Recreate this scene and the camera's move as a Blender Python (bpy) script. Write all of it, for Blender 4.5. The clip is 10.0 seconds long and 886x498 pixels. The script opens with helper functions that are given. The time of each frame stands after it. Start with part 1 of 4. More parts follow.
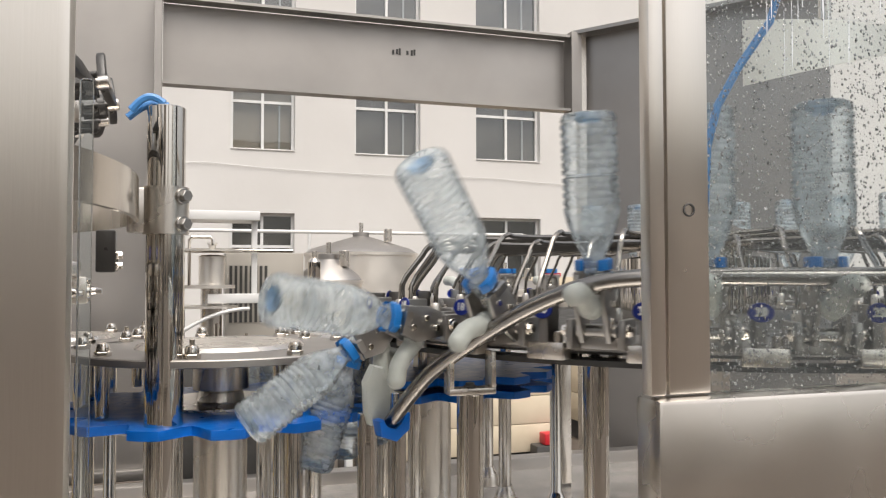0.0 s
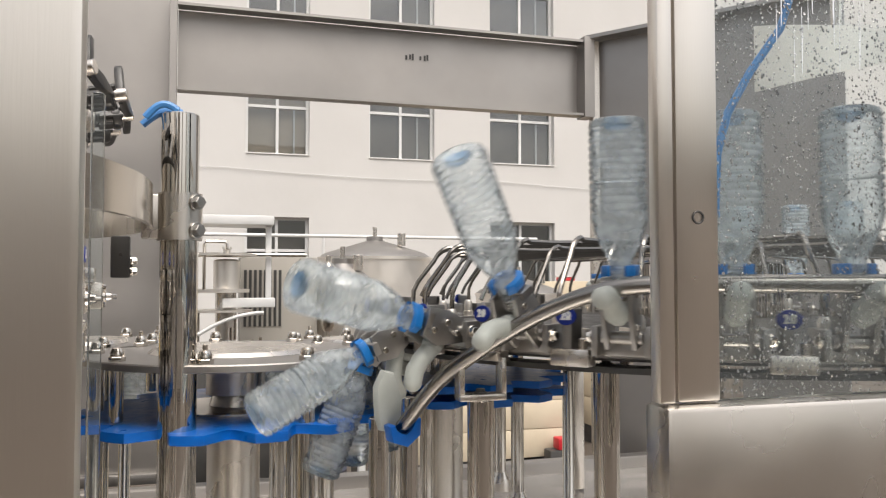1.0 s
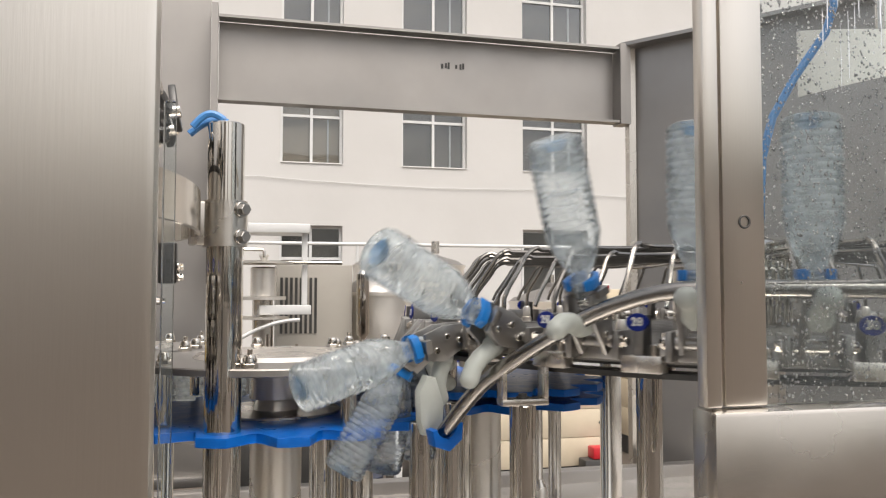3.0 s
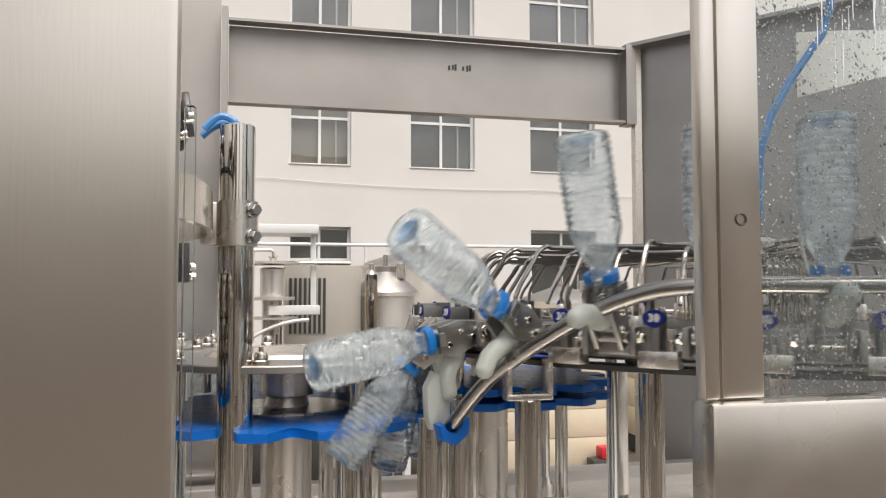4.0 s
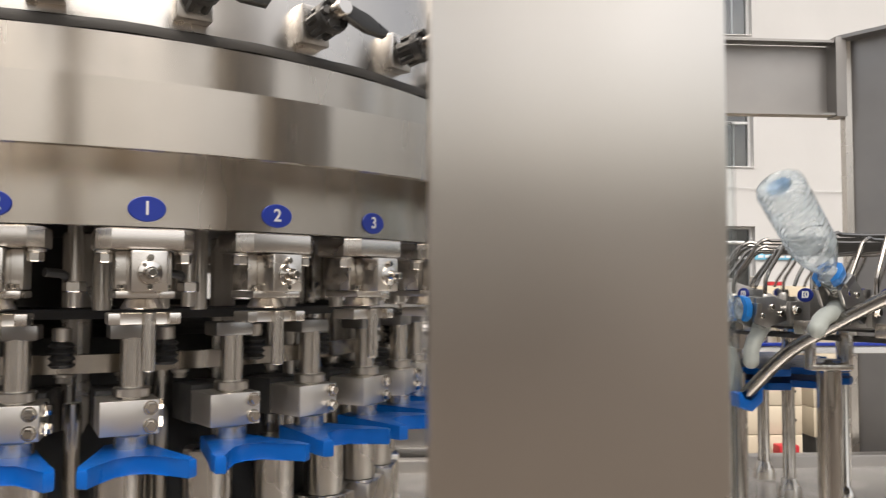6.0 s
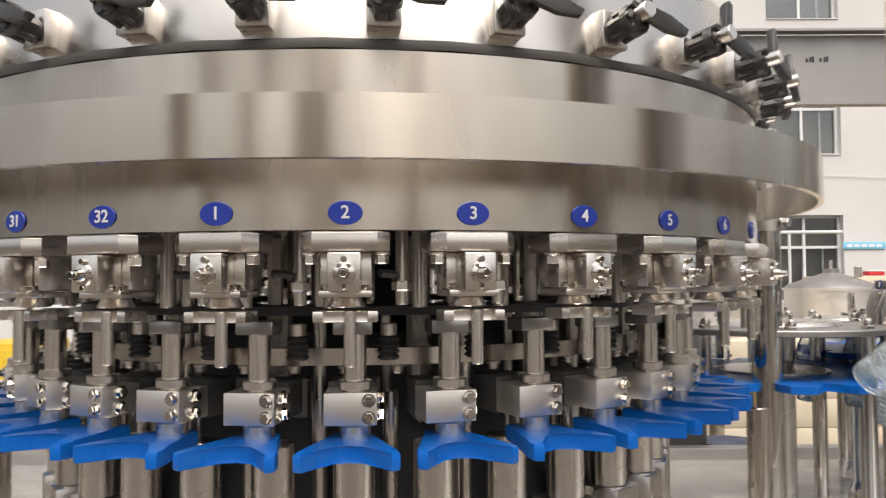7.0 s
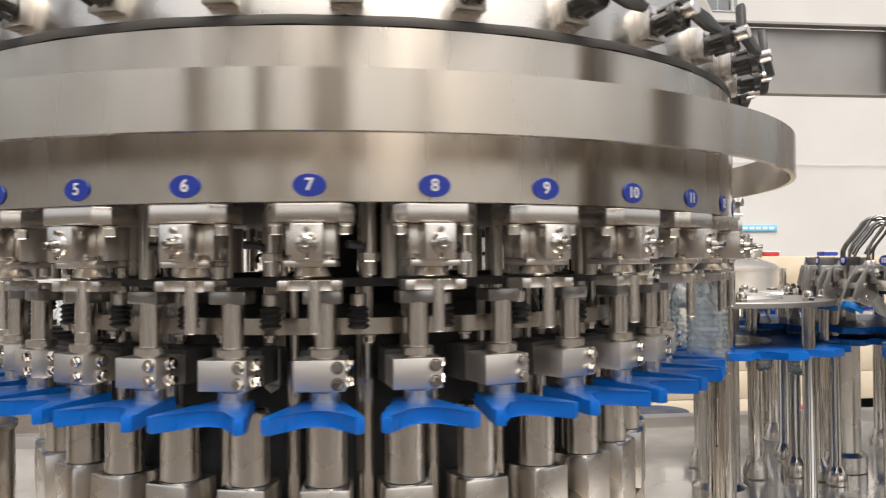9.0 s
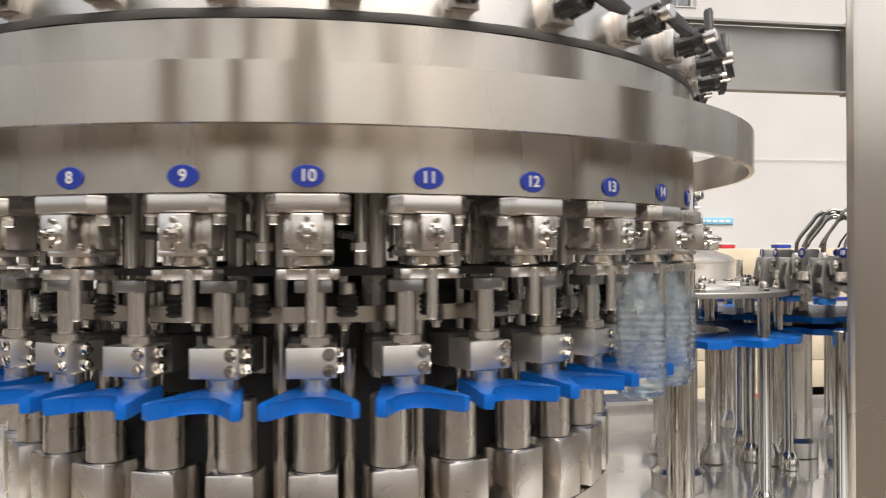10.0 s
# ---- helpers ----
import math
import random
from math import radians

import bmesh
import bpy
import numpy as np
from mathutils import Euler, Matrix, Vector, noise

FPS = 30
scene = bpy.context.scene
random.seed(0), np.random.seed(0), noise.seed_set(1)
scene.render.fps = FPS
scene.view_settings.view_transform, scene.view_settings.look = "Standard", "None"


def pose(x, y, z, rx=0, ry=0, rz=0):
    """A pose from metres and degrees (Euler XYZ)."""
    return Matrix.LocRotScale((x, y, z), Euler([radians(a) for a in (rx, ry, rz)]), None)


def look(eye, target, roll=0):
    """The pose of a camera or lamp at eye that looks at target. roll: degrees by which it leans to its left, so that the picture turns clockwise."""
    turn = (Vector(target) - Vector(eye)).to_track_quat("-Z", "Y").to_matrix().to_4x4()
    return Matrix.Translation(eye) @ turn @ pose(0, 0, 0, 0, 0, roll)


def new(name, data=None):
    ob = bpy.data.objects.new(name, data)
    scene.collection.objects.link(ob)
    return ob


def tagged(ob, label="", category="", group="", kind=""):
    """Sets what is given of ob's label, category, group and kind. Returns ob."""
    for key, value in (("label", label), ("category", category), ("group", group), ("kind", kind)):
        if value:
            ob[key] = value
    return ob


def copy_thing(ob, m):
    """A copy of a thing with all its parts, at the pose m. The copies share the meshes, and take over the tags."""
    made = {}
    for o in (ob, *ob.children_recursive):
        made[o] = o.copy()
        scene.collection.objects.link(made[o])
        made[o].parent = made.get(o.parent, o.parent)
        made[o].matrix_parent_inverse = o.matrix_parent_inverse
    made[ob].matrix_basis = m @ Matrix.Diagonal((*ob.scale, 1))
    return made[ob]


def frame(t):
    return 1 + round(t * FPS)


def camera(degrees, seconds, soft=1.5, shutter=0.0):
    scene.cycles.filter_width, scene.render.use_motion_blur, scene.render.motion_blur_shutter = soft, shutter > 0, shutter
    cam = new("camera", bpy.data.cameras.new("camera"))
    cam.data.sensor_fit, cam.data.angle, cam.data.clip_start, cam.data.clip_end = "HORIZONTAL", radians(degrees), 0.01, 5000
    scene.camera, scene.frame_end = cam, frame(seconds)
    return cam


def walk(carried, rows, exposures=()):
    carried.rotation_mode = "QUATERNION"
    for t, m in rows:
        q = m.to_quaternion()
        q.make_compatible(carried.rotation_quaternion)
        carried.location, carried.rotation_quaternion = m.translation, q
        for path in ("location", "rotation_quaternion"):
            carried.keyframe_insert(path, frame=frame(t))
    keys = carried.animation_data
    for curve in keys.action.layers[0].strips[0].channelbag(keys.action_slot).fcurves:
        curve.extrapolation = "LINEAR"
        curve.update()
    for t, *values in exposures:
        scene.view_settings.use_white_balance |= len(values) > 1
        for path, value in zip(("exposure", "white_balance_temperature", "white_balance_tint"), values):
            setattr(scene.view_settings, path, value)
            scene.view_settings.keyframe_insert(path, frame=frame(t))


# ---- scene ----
# ---- camera ----
E = 1.35                     # height of the eye above the hall floor; machine heights are given from it
cam = camera(57.75, 10.0, soft=1.2, shutter=0.35)
PATH = [
    (0.0, 0.742, -1.089, 0.018, -17.72, 2.01, 0.08),
    (0.5, 0.744, -1.093, 0.019, -17.26, 2.15, 0.05),
    (1.0, 0.745, -1.094, 0.021, -16.71, 2.28, 0.03),
    (1.5, 0.746, -1.095, 0.020, -16.02, 2.47, -0.04),
    (2.0, 0.744, -1.096, 0.021, -15.34, 2.61, -0.03),
    (2.5, 0.736, -1.092, 0.020, -14.80, 2.79, -0.09),
    (4.0, 0.726, -1.124, 0.013, -13.85, 2.94, 0.09),
    (4.5, 0.728, -1.116, 0.015, -13.25, 3.01, 0.14),
    (5.0, 0.656, -1.125, 0.021, -11.72, 3.10, 0.41),
    (5.2, 0.621, -1.135, 0.011, -10.66, 3.16, 0.11),
    (5.6, 0.556, -1.194, 0.002, -7.36, 3.10, -0.01),
    (6.0, 0.447, -1.250, -0.011, -4.31, 2.77, -0.16),
    (6.2, 0.368, -1.274, -0.013, -4.07, 3.57, 0.29),
    (7.3, 0.083, -1.325, -0.005, 0.55, 1.98, 0.29),
    (7.5, 0.075, -1.309, -0.005, -0.21, 1.97, 0.32),
    (8.0, 0.050, -1.309, 0.008, -2.31, 1.10, 0.13),
    (8.5, 0.011, -1.340, 0.002, -4.82, 0.53, 0.39),
    (9.0, -0.010, -1.354, -0.017, -6.89, 0.94, 0.42),
    (9.5, -0.016, -1.360, -0.016, -8.30, 0.59, 0.37),
    (10.0, -0.026, -1.374, -0.018, -9.65, 0.29, 0.19),
]
walk(cam, [(t, pose(x, y, E + z, 90 + pitch, roll, yaw)) for t, x, y, z, yaw, pitch, roll in PATH],
     exposures=((0, 0.62, 6680, 10), (4.5, 0.62, 6680, 10), (7.5, 0.72, 6680, 10), (10, 0.74, 6680, 10)))

# ---- light ----
world = bpy.data.worlds.new("sky")
scene.world = world
world.use_nodes = True
wn = world.node_tree.nodes
sky = wn.new("ShaderNodeTexSky")
sky.sky_type, sky.sun_disc, sky.sun_elevation, sky.sun_rotation = "NISHITA", False, radians(63), radians(170)
sky.air_density, sky.dust_density, sky.ozone_density = 1.0, 7.0, 0.4
haze = wn.new("ShaderNodeHueSaturation")                       # thin overcast: a paler sky
haze.inputs["Saturation"].default_value = 0.36
world.node_tree.links.new(sky.outputs[0], haze.inputs["Color"])
world.node_tree.links.new(haze.outputs[0], wn["Background"].inputs[0])
wn["Background"].inputs[1].default_value = 0.15
sun = new("sun", bpy.data.lights.new("sun", "SUN"))
sun.data.energy, sun.data.angle, sun.data.color = 0.5, radians(45), (1.0, 0.95, 0.88)
sun.matrix_world = look((0.6, -3.6, 7.2), (0, 0, 0))

# ---- materials ----
def material(name):
    m = bpy.data.materials.new(name)
    m.use_nodes = True
    nt = m.node_tree
    return m, nt, nt.nodes["Principled BSDF"]


def noise_into(nt, scale, lo, hi, stretch=(1, 1, 1), detail=4.0, coords="Object"):
    """A noise texture mapped to lo..hi; returns the value socket."""
    tc, mp = nt.nodes.new("ShaderNodeTexCoord"), nt.nodes.new("ShaderNodeMapping")
    mp.inputs["Scale"].default_value = stretch
    tx, mr = nt.nodes.new("ShaderNodeTexNoise"), nt.nodes.new("ShaderNodeMapRange")
    tx.inputs["Scale"].default_value, tx.inputs["Detail"].default_value = scale, detail
    mr.inputs["From Min"].default_value, mr.inputs["From Max"].default_value = 0.3, 0.7
    mr.inputs["To Min"].default_value, mr.inputs["To Max"].default_value = lo, hi
    nt.links.new(tc.outputs[coords], mp.inputs[0])
    nt.links.new(mp.outputs[0], tx.inputs["Vector"])
    nt.links.new(tx.outputs["Fac"], mr.inputs["Value"])
    return mr.outputs[0]


def mixed(nt, fac, a, b):
    mx = nt.nodes.new("ShaderNodeMix")
    mx.data_type = "RGBA"
    nt.links.new(fac, mx.inputs["Factor"])
    mx.inputs["A"].default_value, mx.inputs["B"].default_value = (*a, 1), (*b, 1)
    return mx.outputs["Result"]


def bumped(nt, bsdf, height, strength, distance=0.001):
    b = nt.nodes.new("ShaderNodeBump")
    b.inputs["Strength"].default_value, b.inputs["Distance"].default_value = strength, distance
    nt.links.new(height, b.inputs["Height"])
    nt.links.new(b.outputs[0], bsdf.inputs["Normal"])


def metal(name, a, b, rough, aniso=0.0, turn=0.0, around="Z", fine=(2, 2, 300), strength=0.02, spots=5.0, streak=0.0):
    """Steel: fine brushing, uneven gloss, soft clouds in its tone."""
    m, nt, p = material(name)
    p.inputs["Metallic"].default_value = 1.0
    nt.links.new(mixed(nt, noise_into(nt, spots, 0, 1), a, b), p.inputs["Base Color"])
    if streak:                                               # upright polishing streaks
        nt.links.new(noise_into(nt, streak, rough * 0.55, rough * 1.6, (1, 1, 0.12)), p.inputs["Roughness"])
    else:
        nt.links.new(noise_into(nt, spots * 1.7, rough * 0.85, rough * 1.2), p.inputs["Roughness"])
    if aniso and around == "flat":
        tg = nt.nodes.new("ShaderNodeCombineXYZ")
        tg.inputs[0].default_value = 1.0
        p.inputs["Anisotropic"].default_value = aniso
        nt.links.new(tg.outputs[0], p.inputs["Tangent"])
    elif aniso:
        tg = nt.nodes.new("ShaderNodeTangent")
        tg.direction_type, tg.axis = "RADIAL", around
        p.inputs["Anisotropic"].default_value = aniso
        nt.links.new(tg.outputs[0], p.inputs["Tangent"])
        p.inputs["Anisotropic Rotation"].default_value = turn
    bumped(nt, p, noise_into(nt, 6, 0, 1, fine), strength)
    return m


def plain(name, a, b, rough, scale=8.0, bump=0.15, metallic=0.0, distance=0.001):
    m, nt, p = material(name)
    p.inputs["Metallic"].default_value = metallic
    nt.links.new(mixed(nt, noise_into(nt, scale, 0, 1), a, b), p.inputs["Base Color"])
    nt.links.new(noise_into(nt, scale * 3, rough * 0.8, rough * 1.2), p.inputs["Roughness"])
    bumped(nt, p, noise_into(nt, scale * 8, 0, 1), bump, distance)
    return m


STEEL = metal("brushed_steel", (0.80, 0.752, 0.69), (0.755, 0.708, 0.648), 0.29, 0.75, 0, "flat", (90, 90, 4), 0.05, 2.5)
BAND = metal("turned_steel_band", (0.60, 0.545, 0.475), (0.50, 0.45, 0.385), 0.22, 0.85, 0.25, spots=6.0, streak=11.0)
STEEL_V = metal("brushed_steel_upright", (0.69, 0.645, 0.585), (0.60, 0.57, 0.53), 0.26, 0.4, 0.25)
SHEET = metal("matt_steel_sheet", (0.40, 0.38, 0.36), (0.33, 0.315, 0.30), 0.46, 0, 0, "Z", (2, 2, 2), 0.03, 3.0)
CHROME = metal("polished_steel", (0.71, 0.665, 0.605), (0.63, 0.60, 0.56), 0.06, 0, 0, "Z", (1, 1, 20), 0.02)
CAST = metal("machined_steel", (0.80, 0.75, 0.685), (0.72, 0.675, 0.62), 0.27, 0, 0, "Z", (1, 1, 1), 0.01, 6)
TURNED = metal("turned_round_steel", (0.80, 0.755, 0.69), (0.72, 0.68, 0.625), 0.27, 0, 0, "Z", (1, 1, 30), 0.008, 4)
BLOCK = metal("ground_steel_block", (0.86, 0.815, 0.755), (0.79, 0.75, 0.69), 0.42, 0, 0, "Z", (1, 1, 1), 0.01, 5)
RAILBAR = metal("dull_round_bar", (0.33, 0.312, 0.29), (0.26, 0.246, 0.23), 0.24)
GRIP = metal("worn_gripper_steel", (0.46, 0.445, 0.425), (0.32, 0.31, 0.295), 0.34, 0, 0, "Z", (2, 2, 2), 0.08, 14.0)
# pipe base darkened to paint in the dark surroundings that bright steel mirrors
PIPE = metal("dark_reflection_pipe_steel", (0.36, 0.335, 0.305), (0.28, 0.265, 0.245), 0.12, 0, 0, "Z", (1, 1, 20), 0.02)
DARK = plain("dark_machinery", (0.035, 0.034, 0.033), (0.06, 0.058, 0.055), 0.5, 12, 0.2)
BLACK = plain("black_plastic", (0.03, 0.029, 0.028), (0.045, 0.043, 0.041), 0.34, 20)
GAP_SHADE = plain("gap_shade_grey", (0.075, 0.068, 0.06), (0.055, 0.05, 0.045), 0.6, 10, 0.1)
BLUE = plain("blue_plastic", (0.0, 0.10, 0.43), (0.0, 0.118, 0.49), 0.34, 15, 0.1)
BLUE.node_tree.nodes["Principled BSDF"].inputs["Specular IOR Level"].default_value = 0.3
NAVY = plain("blue_label", (0.012, 0.035, 0.30), (0.014, 0.04, 0.34), 0.4, 15, 0.05)
NAVY_DARK = plain("dark_navy_paint", (0.012, 0.02, 0.05), (0.02, 0.03, 0.065), 0.45, 6, 0.1)
WHITE = plain("white_plastic", (0.47, 0.49, 0.46), (0.38, 0.40, 0.37), 0.5, 25, 0.15)
LETTER = plain("white_print", (0.78, 0.78, 0.78), (0.74, 0.74, 0.74), 0.5, 15, 0.02)
WALL = plain("painted_plaster", (0.62, 0.605, 0.585), (0.575, 0.56, 0.54), 0.8, 0.7, 0.2, 0, 0.004)
BRICK = plain("brown_render", (0.66, 0.60, 0.53), (0.57, 0.52, 0.455), 0.85, 1.2, 0.3, 0, 0.004)
CYAN = plain("pale_blue_cloth", (0.20, 0.55, 0.75), (0.18, 0.50, 0.70), 0.7, 6, 0.1)
JAW = plain("mid_blue_plastic", (0.005, 0.15, 0.46), (0.004, 0.13, 0.40), 0.35, 15, 0.05)
HOSE = plain("pale_blue_hose", (0.06, 0.24, 0.55), (0.05, 0.20, 0.48), 0.4, 15, 0.05)
CREAM = plain("cream_board", (0.62, 0.54, 0.41), (0.54, 0.46, 0.34), 0.7, 4, 0.2)
RED = plain("red_plastic", (0.55, 0.02, 0.03), (0.45, 0.015, 0.025), 0.4)
YELLOW = plain("yellow_paint", (0.62, 0.42, 0.02), (0.55, 0.36, 0.02), 0.4)
CONCRETE = plain("concrete", (0.115, 0.095, 0.078), (0.082, 0.068, 0.056), 0.65, 2.0, 0.3, 0, 0.003)
CONCRETE.node_tree.nodes["Principled BSDF"].inputs["Specular IOR Level"].default_value = 0.12   # dusty, hardly glossy
CURTAIN = plain("window_blind", (0.46, 0.39, 0.31), (0.38, 0.32, 0.25), 0.8, 2.0, 0.2)
INSIDE = plain("painted_dim_room", (0.10, 0.092, 0.082), (0.22, 0.195, 0.165), 0.7, 1.5, 0.1)
CREAM_GREY = plain("grey_beige_paint", (0.36, 0.335, 0.295), (0.31, 0.29, 0.255), 0.55, 3, 0.1)
FRAME = plain("aluminium_frame", (0.70, 0.70, 0.69), (0.62, 0.62, 0.61), 0.45, 5, 0.05)
PAPER = plain("white_paper", (0.75, 0.75, 0.74), (0.66, 0.66, 0.65), 0.7, 10, 0.2)


def wet_steel():
    """The machine's wet deck plate: steel with puddles."""
    m, nt, p = material("wet_deck_steel")
    p.inputs["Metallic"].default_value = 0.6
    nt.links.new(mixed(nt, noise_into(nt, 6, 0, 1), (0.92, 0.885, 0.84), (0.80, 0.76, 0.70)), p.inputs["Base Color"])
    nt.links.new(noise_into(nt, 9, 0.02, 0.20), p.inputs["Roughness"])
    bumped(nt, p, noise_into(nt, 9, 0, 1), 0.05, 0.004)
    return m


DECK = wet_steel()


def clear(name, tint, gloss_rough, haze, ripple=0.0, ripple_scale=60.0, facing=0.35):
    """Thin clear plastic or glass: see-through, with gloss that grows at grazing angles, and a little haze."""
    m, nt, p = material(name)
    nt.nodes.remove(p)
    out = nt.nodes["Material Output"]
    tr, gl, df, tl = (nt.nodes.new("ShaderNodeBsdf" + k) for k in ("Transparent", "Glossy", "Diffuse", "Translucent"))
    half = nt.nodes.new("ShaderNodeMixShader")
    tl.inputs[0].default_value = (0.86, 0.92, 0.94, 1)
    nt.links.new(df.outputs[0], half.inputs[1])
    nt.links.new(tl.outputs[0], half.inputs[2])
    tr.inputs[0].default_value = (*tint, 1)
    gl.inputs["Roughness"].default_value = gloss_rough
    df.inputs[0].default_value = (0.80, 0.885, 0.92, 1)
    lw = nt.nodes.new("ShaderNodeLayerWeight")
    lw.inputs[0].default_value = facing
    m1, m2 = nt.nodes.new("ShaderNodeMixShader"), nt.nodes.new("ShaderNodeMixShader")
    nt.links.new(noise_into(nt, ripple_scale * 0.6, haze * 0.4, haze * 1.6), m1.inputs[0])
    nt.links.new(tr.outputs[0], m1.inputs[1])
    nt.links.new(half.outputs[0], m1.inputs[2])
    nt.links.new(lw.outputs["Fresnel"], m2.inputs[0])
    nt.links.new(m1.outputs[0], m2.inputs[1])
    nt.links.new(gl.outputs[0], m2.inputs[2])
    if ripple:
        b = nt.nodes.new("ShaderNodeBump")
        b.inputs["Strength"].default_value, b.inputs["Distance"].default_value = ripple, 0.004
        nt.links.new(noise_into(nt, ripple_scale, 0, 1), b.inputs["Height"])
        for s in (gl, lw, df):
            nt.links.new(b.outputs[0], s.inputs["Normal"])
    nt.links.new(m2.outputs[0], out.inputs[0])
    return m


PET = clear("clear_bottle_plastic", (0.95, 0.978, 0.988), 0.05, 0.30, 0.36, 75.0, 0.17)
PET_BASE = clear("jaw_tinted_bottle_base", (0.22, 0.52, 0.80), 0.08, 0.25, 0.2, 60.0, 0.2)
PANE = clear("clear_door_pane", (0.95, 0.97, 0.97), 0.03, 0.035, 0.08, 12.0, 0.16)
GLASS = clear("window_glass", (0.84, 0.86, 0.87), 0.02, 0.02, 0.05, 3.0, 0.45)


DROP = clear("water_drop", (0.88, 0.90, 0.90), 0.02, 0.05, 0.0, 60.0, 0.55)


# ---- mesh helpers ----
def box(bm, x0, x1, y0, y1, z0, z1, bevel=0.0, m=None):
    vs = [bm.verts.new((x, y, z)) for z in (z0, z1) for x, y in ((x0, y0), (x1, y0), (x1, y1), (x0, y1))]
    fs = [bm.faces.new([vs[i] for i in f]) for f in ((3, 2, 1, 0), (4, 5, 6, 7), (0, 1, 5, 4), (1, 2, 6, 5), (2, 3, 7, 6), (3, 0, 4, 7))]
    if bevel:
        out = bmesh.ops.bevel(bm, geom=list({e for f in fs for e in f.edges}), offset=bevel, segments=2, profile=0.5, affect="EDGES")
        vs = list({v for f in out["faces"] for v in f.verts} | {v for v in vs if v.is_valid})
    if m is not None:
        bmesh.ops.transform(bm, matrix=m, verts=vs)
    return bm


def lathe(bm, prof, n=32, m=None, closed=False):
    """A turned body from (radius, height) pairs; radius 0 ends close."""
    rings = []
    for r, z in prof:
        if r < 1e-6:
            rings.append([bm.verts.new((0, 0, z))])
        else:
            rings.append([bm.verts.new((r * math.cos(i * math.tau / n), r * math.sin(i * math.tau / n), z)) for i in range(n)])
    pairs = list(zip(rings, rings[1:])) + ([(rings[-1], rings[0])] if closed else [])
    for a, b in pairs:
        for i in range(n):
            j = (i + 1) % n
            if len(a) == 1 and len(b) > 1:
                bm.faces.new((a[0], b[j], b[i]))
            elif len(b) == 1 and len(a) > 1:
                bm.faces.new((a[i], a[j], b[0]))
            elif len(a) > 1:
                bm.faces.new((a[i], a[j], b[j], b[i]))
    if m is not None:
        bmesh.ops.transform(bm, matrix=m, verts=[v for r in rings for v in r])
    return bm


def rod(bm, a, b, r, n=16, r2=None):
    a, b = Vector(a), Vector(b)
    L, r2 = (b - a).length, r if r2 is None else r2
    e = min(r, r2, L) * 0.12
    turn = (b - a).to_track_quat("Z", "Y").to_matrix().to_4x4()
    return lathe(bm, [(0, 0), (r - e, 0), (r, e), (r2, L - e), (r2 - e, L), (0, L)], n, Matrix.Translation(a) @ turn)


def tube(bm, pts, r, n=8):
    """A round tube along points."""
    pts = [Vector(p) for p in pts]
    rings, side = [], None
    for i, p in enumerate(pts):
        d = (pts[min(i + 1, len(pts) - 1)] - pts[max(i - 1, 0)]).normalized()
        side = d.orthogonal().normalized() if side is None else (side - d * side.dot(d)).normalized()
        up = d.cross(side)
        rings.append([bm.verts.new(p + r * (math.cos(k * math.tau / n) * side + math.sin(k * math.tau / n) * up)) for k in range(n)])
    for a, b in zip(rings, rings[1:]):
        for i in range(n):
            bm.faces.new((a[i], a[(i + 1) % n], b[(i + 1) % n], b[i]))
    bm.faces.new(rings[0][::-1])
    bm.faces.new(rings[-1])
    return bm


def prism(bm, outline, z0, z1, bevel=0.0, m=None):
    """An upright prism over a closed outline of (x, y)."""
    lo, hi = ([bm.verts.new((x, y, z)) for x, y in outline] for z in (z0, z1))
    n = len(outline)
    fs = [bm.faces.new(lo[::-1]), bm.faces.new(hi)] + [bm.faces.new((lo[i], lo[(i + 1) % n], hi[(i + 1) % n], hi[i])) for i in range(n)]
    vs = lo + hi
    if bevel:
        ed = [e for e in fs[0].edges] + [e for e in fs[1].edges]
        out = bmesh.ops.bevel(bm, geom=ed, offset=bevel, segments=2, profile=0.5, affect="EDGES")
        vs = list({v for f in out["faces"] for v in f.verts} | {v for v in vs if v.is_valid})
    if m is not None:
        bmesh.ops.transform(bm, matrix=m, verts=vs)
    return bm


def part(name, bm, mat, parent=None, label="", m=None, sharp=35):
    bmesh.ops.recalc_face_normals(bm, faces=bm.faces)
    me = bpy.data.meshes.new(name)
    bm.to_mesh(me)
    bm.free()
    me.shade_smooth()
    me.set_sharp_from_angle(angle=radians(sharp))
    me.materials.append(mat)
    ob = new(name, me)
    ob.parent = parent
    if m is not None:
        ob.matrix_basis = m
    if label:
        ob["label"] = label
    return ob


def thing(name, x, y, z, label, category, group="", kind=""):
    ob = new(name)
    ob.location = (x, y, E + z)
    return tagged(ob, label, category, group, kind)


def bm_new():
    return bmesh.new()


def bolt(bm, p, d, r=0.006, h=0.006):
    """A hexagon bolt head with a washer at p, pointing along d."""
    p, d = Vector(p), Vector(d).normalized()
    rod(bm, p, p + d * h * 0.35, r * 1.35, 14)
    rod(bm, p, p + d * h, r, 6)
    return bm


# ---- large structure ----
DZ = -0.55                                  # deck height from the eye
ground = part("ground", box(bm_new(), -60, 60, -60, 60, -0.2, 0), CONCRETE)
tagged(ground, "grey concrete yard floor", "ground", kind="structure")


